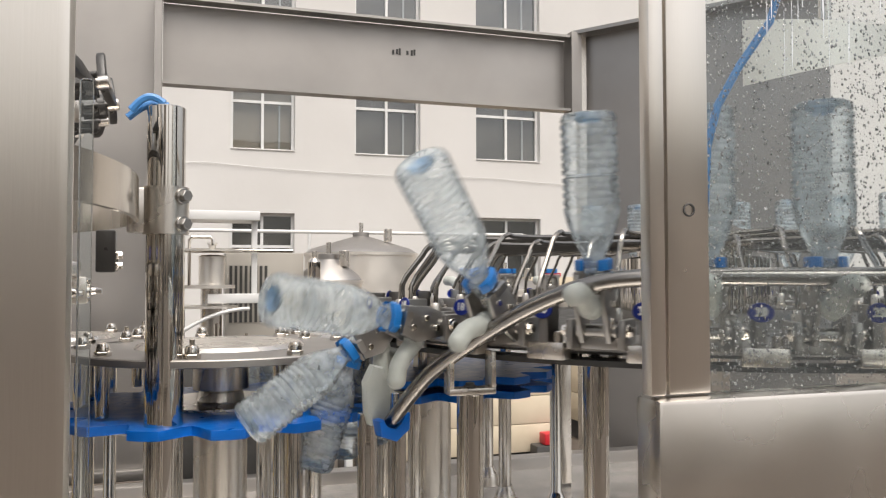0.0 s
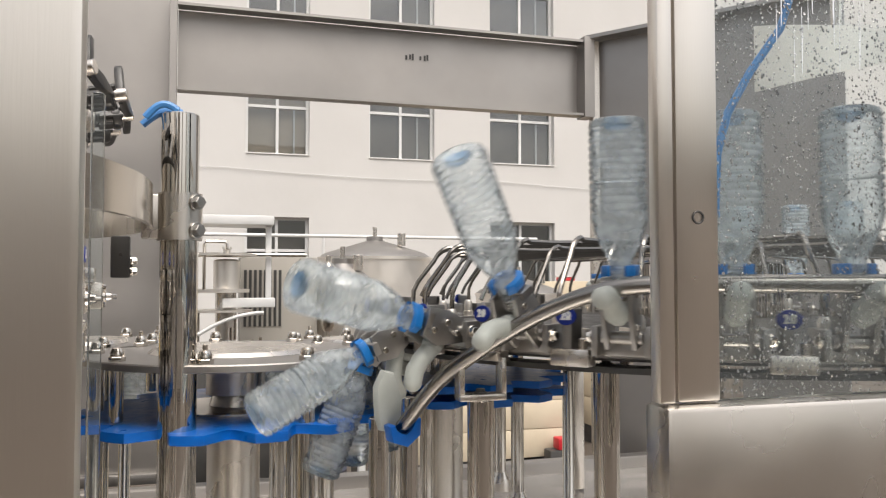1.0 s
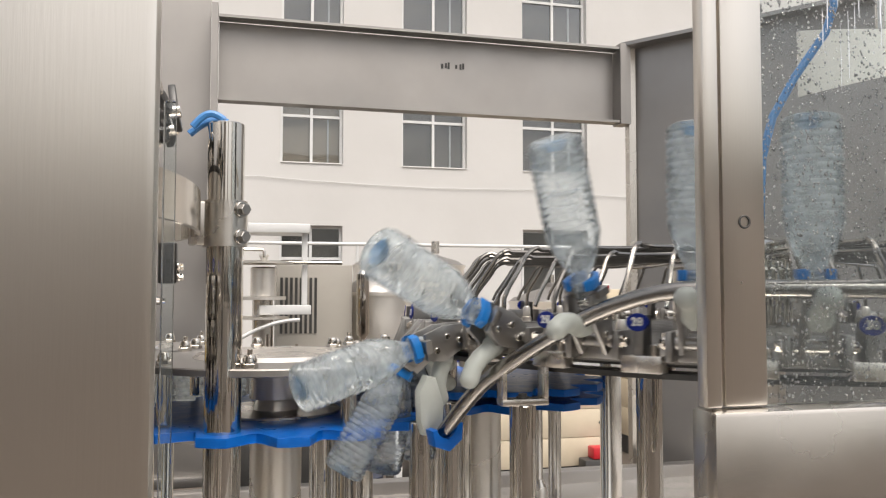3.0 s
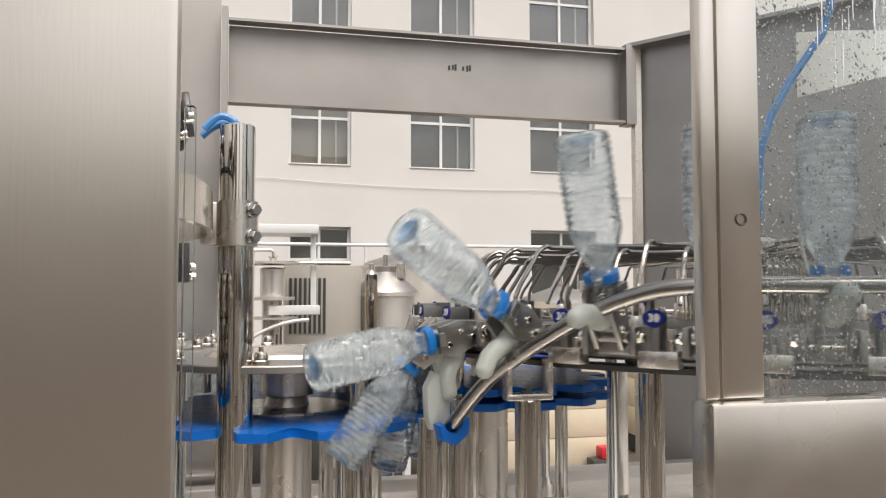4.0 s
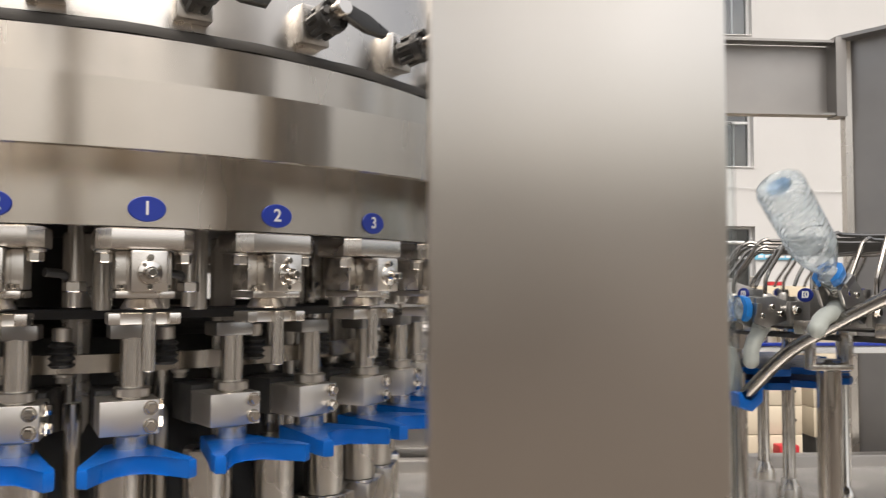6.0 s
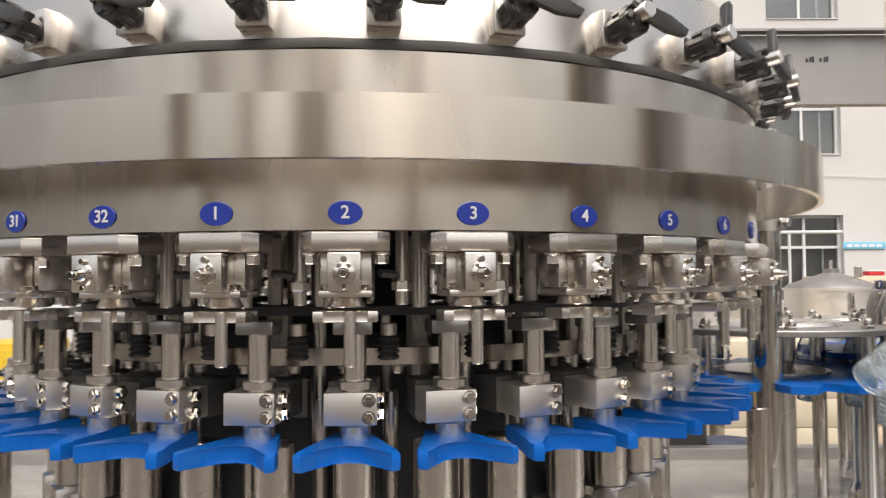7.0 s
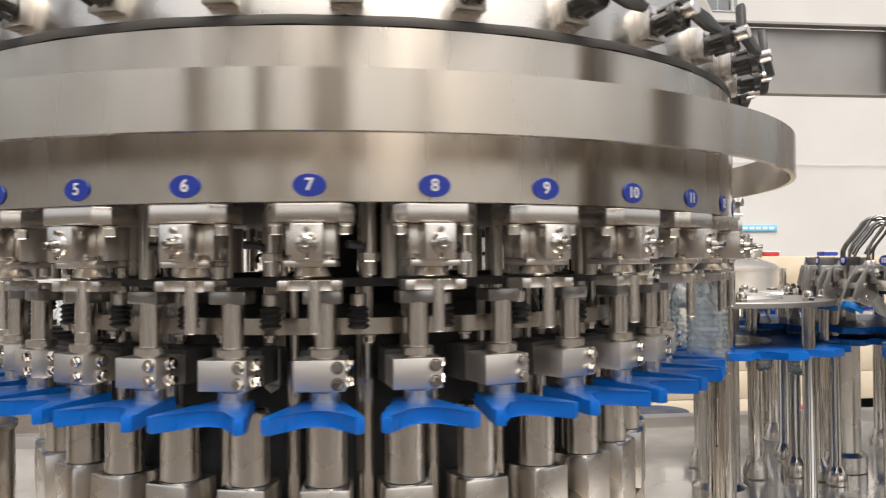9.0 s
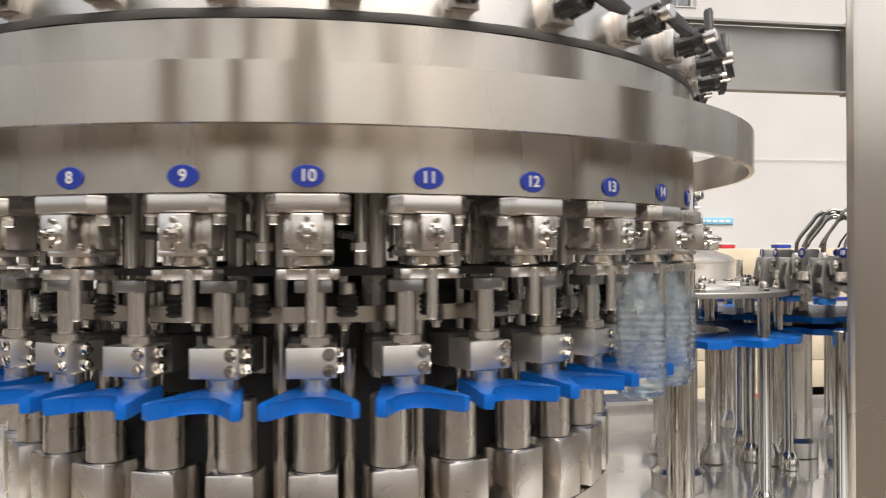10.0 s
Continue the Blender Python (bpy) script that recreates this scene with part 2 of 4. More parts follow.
def facade():
    """The white building across the yard, with rows of sliding windows."""
    fy, t0 = 10.08, 0.30
    cols = [(-5.5, -4.45), (-3.2, -2.2), (-1.0, 0.05), (1.295, 2.16), (3.0, 3.97), (4.83, 5.87)]
    rows = [(-0.35, 0.90), (1.757, 2.83), (3.72, 4.75), (5.7, 6.7)]
    rows = [(E + a, E + b) for a, b in rows]
    open_cols = lambda za: [c for c in cols if not (za < 1.5 and c[0] == 3.0)]   # the ground floor lacks one window
    bm = bm_new()
    x0, x1, top = -14, 18, 11.0
    zs = [0] + [z for r in rows for z in r] + [top]
    for i in range(0, len(zs) - 1, 2):                       # plain bands
        box(bm, x0, x1, fy, fy + t0, zs[i], zs[i + 1])
    for za, zb in rows:                                      # piers between the openings
        xs = [x0] + [x for c in open_cols(za) for x in c] + [x1]
        for i in range(0, len(xs), 2):
            box(bm, xs[i], xs[i + 1], fy, fy + t0, za, zb)
    wall = part("wall_north", bm, WALL)
    tagged(wall, "white plastered building wall with window openings", "wall", kind="structure")
    n = 0
    for ri, (za, zb) in enumerate(rows):
        for ci, (xa, xb) in enumerate(open_cols(za)):
            n += 1
            w = new("window_%d" % n)
            w.location = (xa, fy + 0.10, za)
            tagged(w, "aluminium sliding window in a white wall", "window", kind="structure")
            W, H = xb - xa, zb - za
            bm = bm_new()
            f = 0.038
            box(bm, 0, f, 0, 0.06, 0, H), box(bm, W - f, W, 0, 0.06, 0, H)
            box(bm, f, W - f, 0, 0.06, 0, f), box(bm, f, W - f, 0, 0.06, H - f, H)
            tr = H * 0.62
            box(bm, f, W - f, 0.004, 0.056, tr, tr + f)
            box(bm, W / 2 - f / 2, W / 2 + f / 2, 0.004, 0.056, f, tr), box(bm, W / 2 - f / 2, W / 2 + f / 2, 0.004, 0.056, tr + f, H - f)
            box(bm, W * 0.77 - 0.012, W * 0.77 + 0.012, 0.040, 0.062, f, tr)   # inner sash stile
            part("window_frame", bm, FRAME, w)
            part("window_sill", box(bm_new(), 0.004, W - 0.004, -0.115, 0.0, 0.001, 0.016, 0.004), WALL, w)
            for k, (a, b) in enumerate(((f, W / 2 - f / 2), (W / 2 + f / 2, W - f))):
                part("pane", box(bm_new(), a, b, 0.028, 0.034, f, tr), GLASS, w).visible_shadow = False
                part("pane", box(bm_new(), a, b, 0.028, 0.034, tr + f, H - f), GLASS, w).visible_shadow = False
            # sheet close behind the glass; INSIDE paints the dimness of the unlit room
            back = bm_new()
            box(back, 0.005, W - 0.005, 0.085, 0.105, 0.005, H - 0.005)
            part("window_backing", back, CURTAIN if (ci == 3 and ri == 1) else INSIDE, w)
            if ri in (0, 1):                                 # things that stand behind the glass
                bm = bm_new()
                rnd = random.Random(n)
                for k in range(3):
                    x = 0.1 + rnd.random() * (W - 0.3)
                    box(bm, x, x + 0.08 + 0.12 * rnd.random(), 0.13, 0.2, 0.02, 0.15 + rnd.random() * H * 0.5, 0.01)
                part("stored_goods", bm, CURTAIN, w)


facade()


def south_wall():
    """The unseen side behind: a low wall, piers, and a deep lintel over wide openings."""
    # added to put bright and dark bands into the steel's reflections
    bm = bm_new()
    x0, x1 = -6.0, 4.6
    box(bm, x0, x1, -9.3, -9, 0, 1.2)
    box(bm, x0, x1, -9.6, -8.7, 5.3, 6.4)
    x, k = x0, 0
    while x < x1:
        w = min((0.9, 0.5, 1.3, 0.7)[k % 4], x1 - x)
        box(bm, x, x + w, -9.3, -9, 1.2, 5.3)
        x += w + (1.9, 1.3, 2.4)[k % 3]
        k += 1
    tagged(part("unseen_wall_south", bm, BRICK), "unseen beige wall with piers and openings, added to shape reflections", "wall", kind="structure")


south_wall()

deck = part("machine_deck", box(bm_new(), -1.6, 3.2, -0.76, 1.12, E + DZ - 0.06, E + DZ, 0.004), DECK)
tagged(deck, "wet stainless steel deck plate of the machine", "deck", kind="structure")


def frame_base():
    """Box-section base below the deck with its rim."""
    t = thing("machine_base", 0, 0, 0, "stainless steel machine base with a raised rim", "machine base")
    bm = bm_new()
    box(bm, -1.6, 3.2, 1.12, 1.17, DZ - 0.06, DZ + 0.035, 0.006)
    part("rim", bm, SHEET, t)
    part("rim_front", box(bm_new(), -1.6, 3.2, -0.80, -0.76, DZ - 0.10, DZ + 0.02, 0.006), SHEET, t)
    part("skirt", box(bm_new(), -1.58, 3.18, -0.75, 1.11, -E + 0.10, DZ - 0.062), SHEET, t)
    for x in (-1.4, 0.0, 1.5, 3.0):
        for y in (-0.6, 1.0):
            bm = bm_new()
            rod(bm, (x, y, -E), (x, y, -E + 0.02), 0.05, 16)
            rod(bm, (x, y, -E + 0.015), (x, y, -E + 0.102), 0.02, 12)
            part("levelling_foot", bm, CAST, t)


frame_base()


def enclosure():
    """The sheet-steel frame that carries the doors: front column, rear beam, side walls."""
    col = thing("frame_column", 0.478, -0.6993, DZ, "wide brushed stainless steel frame column", "column")
    part("front_sheet", box(bm_new(), 0, 0.2147, 0, 0.014, 0, 1.62, 0.0055), STEEL, col)
    part("inner_box", box(bm_new(), 0.045, 0.17, 0.0145, 0.05, 0, 1.60, 0.003), SHEET, col)
    part("door_edge_strip", box(bm_new(), 0.2165, 0.2225, 0.008, 0.014, 0.06, 0.66, 0.002), PANE, col, "clear acrylic door edge")

    beam = thing("rear_beam", 0, 1.34, -0.010, "grey stainless sheet beam with folded flanges", "beam")
    bm = bm_new()
    box(bm, 0.672, 1.946, 0.0, 0.006, 0.585, 0.82)
    box(bm, 0.672, 1.946, -0.05, -0.004, 0.576, 0.584), box(bm, 0.672, 1.946, -0.05, -0.004, 0.821, 0.829)
    part("web", bm, SHEET, beam)
    part("flange", box(bm_new(), 0.652, 0.670, -0.055, 0.006, DZ * 0, 0.86), SHEET, beam)
    part("flange", box(bm_new(), 1.948, 1.984, -0.055, 0.006, 0.572, 0.84), SHEET, beam)
    bm = bm_new()                                            # hand-written marks
    for k, x in enumerate((1.352, 1.364, 1.373, 1.398, 1.412, 1.421)):
        box(bm, x, x + 0.006, -0.0025, -0.0005, 0.728 + 0.002 * (k % 2), 0.742 + 0.003 * (k % 3))
    part("ink_mark", bm, BLACK, beam)

    pan = thing("rear_panel", 0, 1.36, DZ, "matt grey stainless steel rear panel", "panel")
    part("sheet", box(bm_new(), 0.10, 0.648, 0, 0.02, 0, 1.9), SHEET, pan)
    part("hem", box(bm_new(), 0.10, 0.648, -0.03, -0.002, 0.0, 0.03, 0.003), SHEET, pan)

    side = thing("side_panel", 1.997, 1.33, DZ, "matt grey stainless steel side wall of the enclosure", "panel")
    pts = [(0, 0), (0.20, -0.27), (0.46, -0.62)]
    for (xa, ya), (xb, yb) in zip(pts, pts[1:]):
        d = Vector((xb - xa, yb - ya, 0))
        m = Matrix.Translation((xa, ya, 0)) @ pose(0, 0, 0, 0, 0, math.degrees(math.atan2(d.y, d.x)))
        part("sheet", box(bm_new(), 0.002, d.length, 0.0, 0.012, 0.002, 1.372, 0, m), SHEET, side)
        part("top_rail", box(bm_new(), 0.002, d.length, -0.05, 0.012, 1.374, 1.386, 0, m), SHEET, side)
    part("corner_post", box(bm_new(), -0.012, 0.012, -0.03, 0.0, 0.002, 1.372), STEEL_V, side)


enclosure()


def wet_door():
    """The rinser's front door: folded steel frame, clear pane covered with drops, sill sheet below."""
    y = -0.495
    t = thing("rinser_door", 1.116, y, 0, "steel-framed clear door, its pane covered with water drops", "door")
    part("edge_post", box(bm_new(), 0, 0.015, 0, 0.016, -0.083, 0.62, 0.002), STEEL, t)
    part("edge_post", box(bm_new(), 0.0165, 0.0185, 0.012, 0.016, -0.083, 0.62), CHROME, t)
    part("stile", box(bm_new(), 0.020, 0.062, 0.004, 0.018, -0.083, 0.62, 0.002), STEEL, t)
    part("stile", box(bm_new(), 0.95, 1.03, 0.004, 0.018, -0.083, 0.62, 0.004), STEEL, t)
    part("top_rail", box(bm_new(), 0.064, 0.948, 0.004, 0.018, 0.56, 0.62, 0.002), STEEL_V, t)
    sc = bm_new()
    lathe(sc, [(0.0042, 0.0), (0.0046, 0.001), (0.0056, 0.001), (0.006, 0.0)], 24, pose(0.041, 0.0035, 0.076, 90), True)
    part("screw_cap", sc, DARK, t)
    part("pane", box(bm_new(), 0.0635, 0.948, 0.009, 0.013, -0.084, 0.558), PANE, t, "clear pane with beads of water")
    part("sill_sheet", box(bm_new(), 0.002, 1.03, -0.008, 0.03, -0.222, -0.085, 0.005), STEEL_V, t)
    rnd = random.Random(5)
    verts, faces = [], []
    for i in range(11000):
        x, z = 0.064 + 0.36 * rnd.random(), -0.082 + 0.62 * rnd.random()
        r = 0.0006 + 0.0010 * rnd.random() ** 2
        sx, sz = r * (0.85 + 0.3 * rnd.random()), r * (0.9 + 0.4 * rnd.random())
        b = len(verts)
        for q, hh in ((1.0, 0.0), (0.72, 0.24)):
            for k in range(7):
                verts.append((x + sx * q * math.cos(k * math.tau / 7), 0.0086 - hh * r * 0.8, z + sz * q * math.sin(k * math.tau / 7)))
        verts.append((x, 0.0086 - 0.30 * r, z))
        faces.append(tuple(b + k for k in range(6, -1, -1)))
        for k in range(7):
            j = (k + 1) % 7
            faces.append((b + k, b + j, b + 7 + j, b + 7 + k))
            faces.append((b + 7 + k, b + 7 + j, b + 14))
    for i in range(70):                                     # runs of water below the top of the pane
        x, z1 = 0.12 + 0.30 * rnd.random(), 0.26 + 0.16 * rnd.random()
        L, w, b = 0.015 + 0.06 * rnd.random(), 0.0005 + 0.0007 * rnd.random(), len(verts)
        for zz, ww in ((z1, w * 0.4), (z1 - L * 0.6, w), (z1 - L, w * 0.5)):
            verts += [(x - ww, 0.0086, zz), (x, 0.0086 - ww, zz), (x + ww, 0.0086, zz)]
        for k in (0, 3):
            for j in (0, 1):
                faces.append((b + k + j, b + k + j + 1, b + k + j + 4, b + k + j + 3))
    me = bpy.data.meshes.new("drops")
    me.from_pydata(verts, [], faces)
    me.shade_smooth()
    me.materials.append(DROP)
    ob = new("water_drops", me)
    ob.parent = t
    tagged(ob, "beads and runs of clear water", kind="stuff")


wet_door()

# ---- filling carousel ----
NS, STEP = 32, math.tau / 32
A0, SPIN = 3.5698, -0.5574                  # first station's angle from the front, and radians a second
RA = 0.60


def filler():
    t = thing("filling_carousel", 0, 0, 0, "stainless steel rotary bottle filler with thirty-two numbered valves", "filling machine")
    rad = lambda k: math.degrees(A0 + k * STEP)
    # bowl: apron, side, seam, cover
    part("apron", lathe(bm_new(), [(RA - 0.008, 0.040), (RA, 0.0405), (RA, 0.205), (RA - 0.008, 0.2055)], 128, closed=True), BAND, t)
    part("bowl_floor", lathe(bm_new(), [(0, 0.058), (RA - 0.01, 0.058), (RA - 0.01, 0.066), (0, 0.066)], 96), SHEET, t)
    # dark ring whose colour stands for the shaded gap below the cover
    bm = bm_new()
    n = 192
    lathe(bm, [(RA - 0.012, 0.2058), (RA + 0.0005, 0.2060), (RA + 0.0015, 0.2105), (RA + 0.0005, 0.2150), (RA - 0.012, 0.2172)], n, closed=True)
    for v in bm.verts:
        v.co.z += 0.0008 * math.cos(math.atan2(v.co.y, v.co.x) * 32)
    part("cover_gap_ring", bm, GAP_SHADE, t)
    part("cover", lathe(bm_new(), [(RA - 0.004, 0.2165), (RA - 0.012, 0.30), (RA - 0.024, 0.335), (RA - 0.16, 0.37), (0.12, 0.43)], 128), STEEL_V, t)
    part("cover_cap", lathe(bm_new(), [(0.124, 0.424), (0.124, 0.438), (0.11, 0.446), (0, 0.448)], 48), CAST, t)
    # clamp handles round the cover
    bm = bm_new()
    y = -RA - 0.010
    rod(bm, (0, y + 0.03, 0.238), (0, y - 0.032, 0.246), 0.0125, 14)
    rod(bm, (0, y - 0.020, 0.244), (0, y - 0.030, 0.246), 0.0165, 14)
    clamp = part("clamp", bm, BLACK, t, "black plastic screw clamp", pose(0, 0, 0, 0, 0, rad(0.30)))
    for a in range(6):
        c, s = math.cos(a * math.tau / 6), math.sin(a * math.tau / 6)
        bm = rod(bm_new(), (0.0125 * c, y - 0.004, 0.242 + 0.0125 * s), (0.0125 * c, y - 0.034, 0.247 + 0.0125 * s), 0.004, 8)
        part("grip_rib", bm, BLACK, clamp)
    bm = bm_new()
    prism(bm, [(-0.004, -0.006), (0.030, -0.013), (0.052, -0.011), (0.055, -0.004), (0.030, 0.003), (0.0, 0.008)], 0, 0.010, 0.002,
          Matrix.Translation((0, y - 0.034, 0.249)) @ pose(0, 0, 0, 82, 0, 0) @ pose(0, 0, 0, 0, 0, -8))
    prism(bm, [(-0.008, -0.004), (0.004, -0.006), (0.016, 0.034), (0.010, 0.038), (0.003, 0.032)], 0, 0.010, 0.002,
          Matrix.Translation((0, y - 0.034, 0.249)) @ pose(0, 0, 0, 82, 0, 0))
    part("lever", bm, BLACK, clamp)
    part("cap_screw", rod(bm_new(), (0, y - 0.030, 0.248), (0, y - 0.047, 0.2505), 0.0085, 18), CAST, clamp)
    part("base_block", box(bm_new(), -0.016, 0.016, y + 0.001, y + 0.022, 0.224, 0.262, 0.002), CAST, clamp)
    for k in range(1, NS):
        copy_thing(clamp, pose(0, 0, 0, 0, 0, rad(k + 0.30)))
    # numbered labels
    for k in range(NS):
        bm = bm_new()
        lathe(bm, [(0, 0.0012), (0.0150, 0.0012), (0.0158, 0.0)], 28)
        bmesh.ops.transform(bm, matrix=pose(0, -RA - 0.0004, 0.0558, 90) @ Matrix.Diagonal((1.0, 0.70, 1, 1)), verts=bm.verts)
        lab = part("number_label", bm, NAVY, t, "blue oval label with a white number", pose(0, 0, 0, 0, 0, rad(k)))
        cu = bpy.data.curves.new("number", "FONT")
        cu.body, cu.size, cu.align_x, cu.align_y, cu.extrude, cu.offset = str(k if k else 32), 0.0165, "CENTER", "CENTER", 0.0003, 0.00025
        cu.materials.append(LETTER)
        ob = new("number", cu)
        ob.parent = lab
        ob.matrix_basis = pose(0, -RA - 0.0020, 0.0558, 90)
    # one valve, built at the front and copied round
    R0, RB, RC = 0.585, 0.50, 0.445          # radii of the heads, the lift rods and the cylinders
    bm = bm_new()
    prism(bm, [(-0.040, 0.024), (-0.040, -0.014), (-0.029, -0.028), (0.029, -0.028), (0.040, -0.014), (0.040, 0.024)], 0.0205, 0.0385, 0.0022, pose(0, -R0, 0))
    valve = part("filling_valve", bm, CAST, t, "machined steel filling valve", pose(0, 0, 0, 0, 0, rad(0)))
    part("cock_block", box(bm_new(), -0.0148, 0.0148, -R0 - 0.038, -R0 - 0.0055, -0.0150, 0.0195, 0.0018), CAST, valve)
    yc = -R0 - 0.038
    bm = bm_new()
    lathe(bm, [(0, 0.010), (0.005, 0.010), (0.006, 0.004), (0.0095, 0.003), (0.0105, 0.0)], 20, pose(0, yc, 0.001, 90))
    rod(bm, (0, yc, 0.001), (0, yc - 0.017, 0.001), 0.0035, 10)
    rod(bm, (0, yc, 0.0135), (0, yc - 0.004, 0.0135), 0.0030, 10)
    rod(bm, (0, yc, -0.0108), (0, yc - 0.003, -0.0108), 0.0025, 10)
    part("cock_screw", bm, CHROME, valve)
    part("valve_body", box(bm_new(), -0.0235, 0.0235, -R0 - 0.005, -R0 + 0.030, -0.0135, 0.0200, 0.0015), TURNED, valve)
    for x in (-0.0325, 0.0325):
        bm = bm_new()
        rod(bm, (x, -R0 - 0.008, 0.0200), (x, -R0 - 0.008, 0.0175), 0.0082, 14)
        rod(bm, (x, -R0 - 0.008, 0.0175), (x, -R0 - 0.008, 0.0095), 0.0066, 6)
        part("bolt", bm, CAST, valve)
    part("flange_plate", box(bm_new(), -0.024, 0.024, -R0 - 0.018, -R0 + 0.03, -0.0205, -0.0145, 0.001), CAST, valve)
    for x in (-0.018, 0.018):
        part("flange_bolt", bolt(bm_new(), (x, -R0 - 0.012, -0.0140), (0, 0, 1), 0.0042, 0.005), CHROME, valve)
    part("return_tube", rod(bm_new(), (0.052, -0.515, 0.056), (0.052, -0.515, -0.030), 0.0065, 12), TURNED, valve)
    part("tube_nut", rod(bm_new(), (0.052, -0.515, -0.006), (0.052, -0.515, -0.016), 0.0105, 6), CAST, valve)
    part("feed_tube", rod(bm_new(), (-0.022, -0.475, 0.056), (-0.022, -0.475, -0.034), 0.0085, 12), TURNED, valve)
    part("vent_elbow", tube(bm_new(), [(0.030, -0.535, 0.002), (0.042, -0.525, 0.001), (0.048, -0.510, -0.004), (0.050, -0.495, -0.012)], 0.0042, 8), DARK, valve)
    bm = bm_new()
    rod(bm, (0.0, -R0 + 0.004, -0.021), (0, -R0 + 0.004, -0.030), 0.014, 18, 0.018)
    prism(bm, [(-0.029, -0.018), (-0.020, -0.018), (-0.019, -0.010), (0.019, -0.010), (0.020, -0.018), (0.029, -0.018), (0.029, 0.012), (-0.029, 0.012)],
          -0.043, -0.033, 0.0012, pose(0, -R0, 0))
    part("neck_guide", bm, CAST, valve)
    bm = bm_new()
    rod(bm, (0.004, -R0 - 0.012, -0.033), (0.004, -R0 - 0.012, -0.083), 0.0058, 12)
    part("guide_pin", bm, TURNED, valve)
    part("lift_rod", rod(bm_new(), (0.004, -RB, -0.046), (0.004, -RB, -0.163), 0.0118, 18), TURNED, valve)
    part("lower_collar", rod(bm_new(), (0.004, -RB, -0.150), (0.004, -RB, -0.1655), 0.0162, 20), TURNED, valve)
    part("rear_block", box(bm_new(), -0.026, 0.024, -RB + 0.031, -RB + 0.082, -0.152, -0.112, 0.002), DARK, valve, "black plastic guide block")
    part("collar", rod(bm_new(), (0.004, -RB, -0.106), (0.004, -RB, -0.1155), 0.0175, 20), CAST, valve)
    part("clamp_block", box(bm_new(), -0.0265, 0.0265, -RB - 0.020, -RB + 0.030, -0.1495, -0.117, 0.0012), BLOCK, valve)
    for z in (-0.1245, -0.1415):
        part("clamp_bolt", bolt(bm_new(), (0.0185, -RB - 0.020, z), (0, -1, 0), 0.0052, 0.007), CHROME, valve)
        part("clamp_bolt", bolt(bm_new(), (0.0265, -RB + 0.004, z), (1, 0, 0), 0.0055, 0.007), CHROME, valve)
    part("top_clevis", box(bm_new(), -0.018, 0.022, -RB - 0.012, -RB + 0.020, -0.060, -0.046, 0.002), GRIP, valve)
    bm = bm_new()
    for i in range(4):
        lathe(bm, [(0.009, -0.064 - i * 0.006), (0.0125, -0.067 - i * 0.006), (0.009, -0.070 - i * 0.006)], 14, pose(0.038, -RB + 0.02, 0))
    part("spring", bm, DARK, valve)
    part("spring_cap", rod(bm_new(), (0.038, -RB + 0.02, -0.050), (0.038, -RB + 0.02, -0.063), 0.009, 12), CAST, valve)
    bm = bm_new()
    o = [(-0.049, -0.034), (-0.041, -0.040), (-0.030, -0.018), (-0.016, -0.001), (0, 0.004), (0.016, -0.001), (0.030, -0.018), (0.041, -0.040), (0.049, -0.034),
         (0.047, -0.018), (0.026, 0.034), (0.018, 0.072), (-0.018, 0.072), (-0.026, 0.034), (-0.047, -0.018)]
    prism(bm, o, -0.180, -0.1635, 0.002, pose(0, -0.548, 0))
    part("bottle_rest", bm, BLUE, valve, "blue plastic bottle rest")
    part("lift_cylinder", lathe(bm_new(), [(0, -0.181), (0.021, -0.181), (0.0225, -0.183), (0.0225, -0.262), (0, -0.262)], 28, pose(0, -RC, 0)), TURNED, valve)
    part("cylinder_foot", box(bm_new(), -0.0275, 0.0275, -RC - 0.028, -RC + 0.03, -0.345, -0.263, 0.003), CAST, valve)
    part("rear_pin", rod(bm_new(), (0.040, -RC + 0.035, -0.130), (0.040, -RC + 0.035, -0.32), 0.0085, 12), TURNED, valve)
    for k in range(1, NS):
        copy_thing(valve, pose(0, 0, 0, 0, 0, rad(k)))
    # drum and inner works
    part("drum", lathe(bm_new(), [(0.38, -0.34), (0.47, -0.348), (0.47, -0.42), (0.43, -0.43), (0.43, DZ + 0.03)], 96), STEEL, t)
    # core coloured dark to stand for the shade deep between the rods
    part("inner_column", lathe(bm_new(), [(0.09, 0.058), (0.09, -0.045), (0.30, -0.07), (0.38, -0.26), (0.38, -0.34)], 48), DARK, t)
    for k in range(NS // 2):                                # stay bars between the stations
        a = A0 + (2 * k + 1.54) * STEP
        part("stay_bar", rod(bm_new(), (0.42 * math.sin(a), -0.42 * math.cos(a), 0.056), (0.42 * math.sin(a), -0.42 * math.cos(a), -0.345), 0.0072, 14), TURNED, t)
    for k in range(NS):                                     # slim guide rods inside the lift rods
        a = A0 + (k + 0.45) * STEP
        part("guide_rod", rod(bm_new(), (0.395 * math.sin(a), -0.395 * math.cos(a), -0.044), (0.395 * math.sin(a), -0.395 * math.cos(a), -0.338), 0.0055, 8), TURNED, t)
        a = A0 + (k + 0.2) * STEP
        part("guide_collar", rod(bm_new(), (0.40 * math.sin(a), -0.40 * math.cos(a), -0.115), (0.40 * math.sin(a), -0.40 * math.cos(a), -0.16), 0.012, 10), GRIP, t)
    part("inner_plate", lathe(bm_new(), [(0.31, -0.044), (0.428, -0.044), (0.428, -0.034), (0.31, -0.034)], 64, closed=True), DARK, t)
    for k in range(24):
        a = (k + 0.3) * math.tau / 24
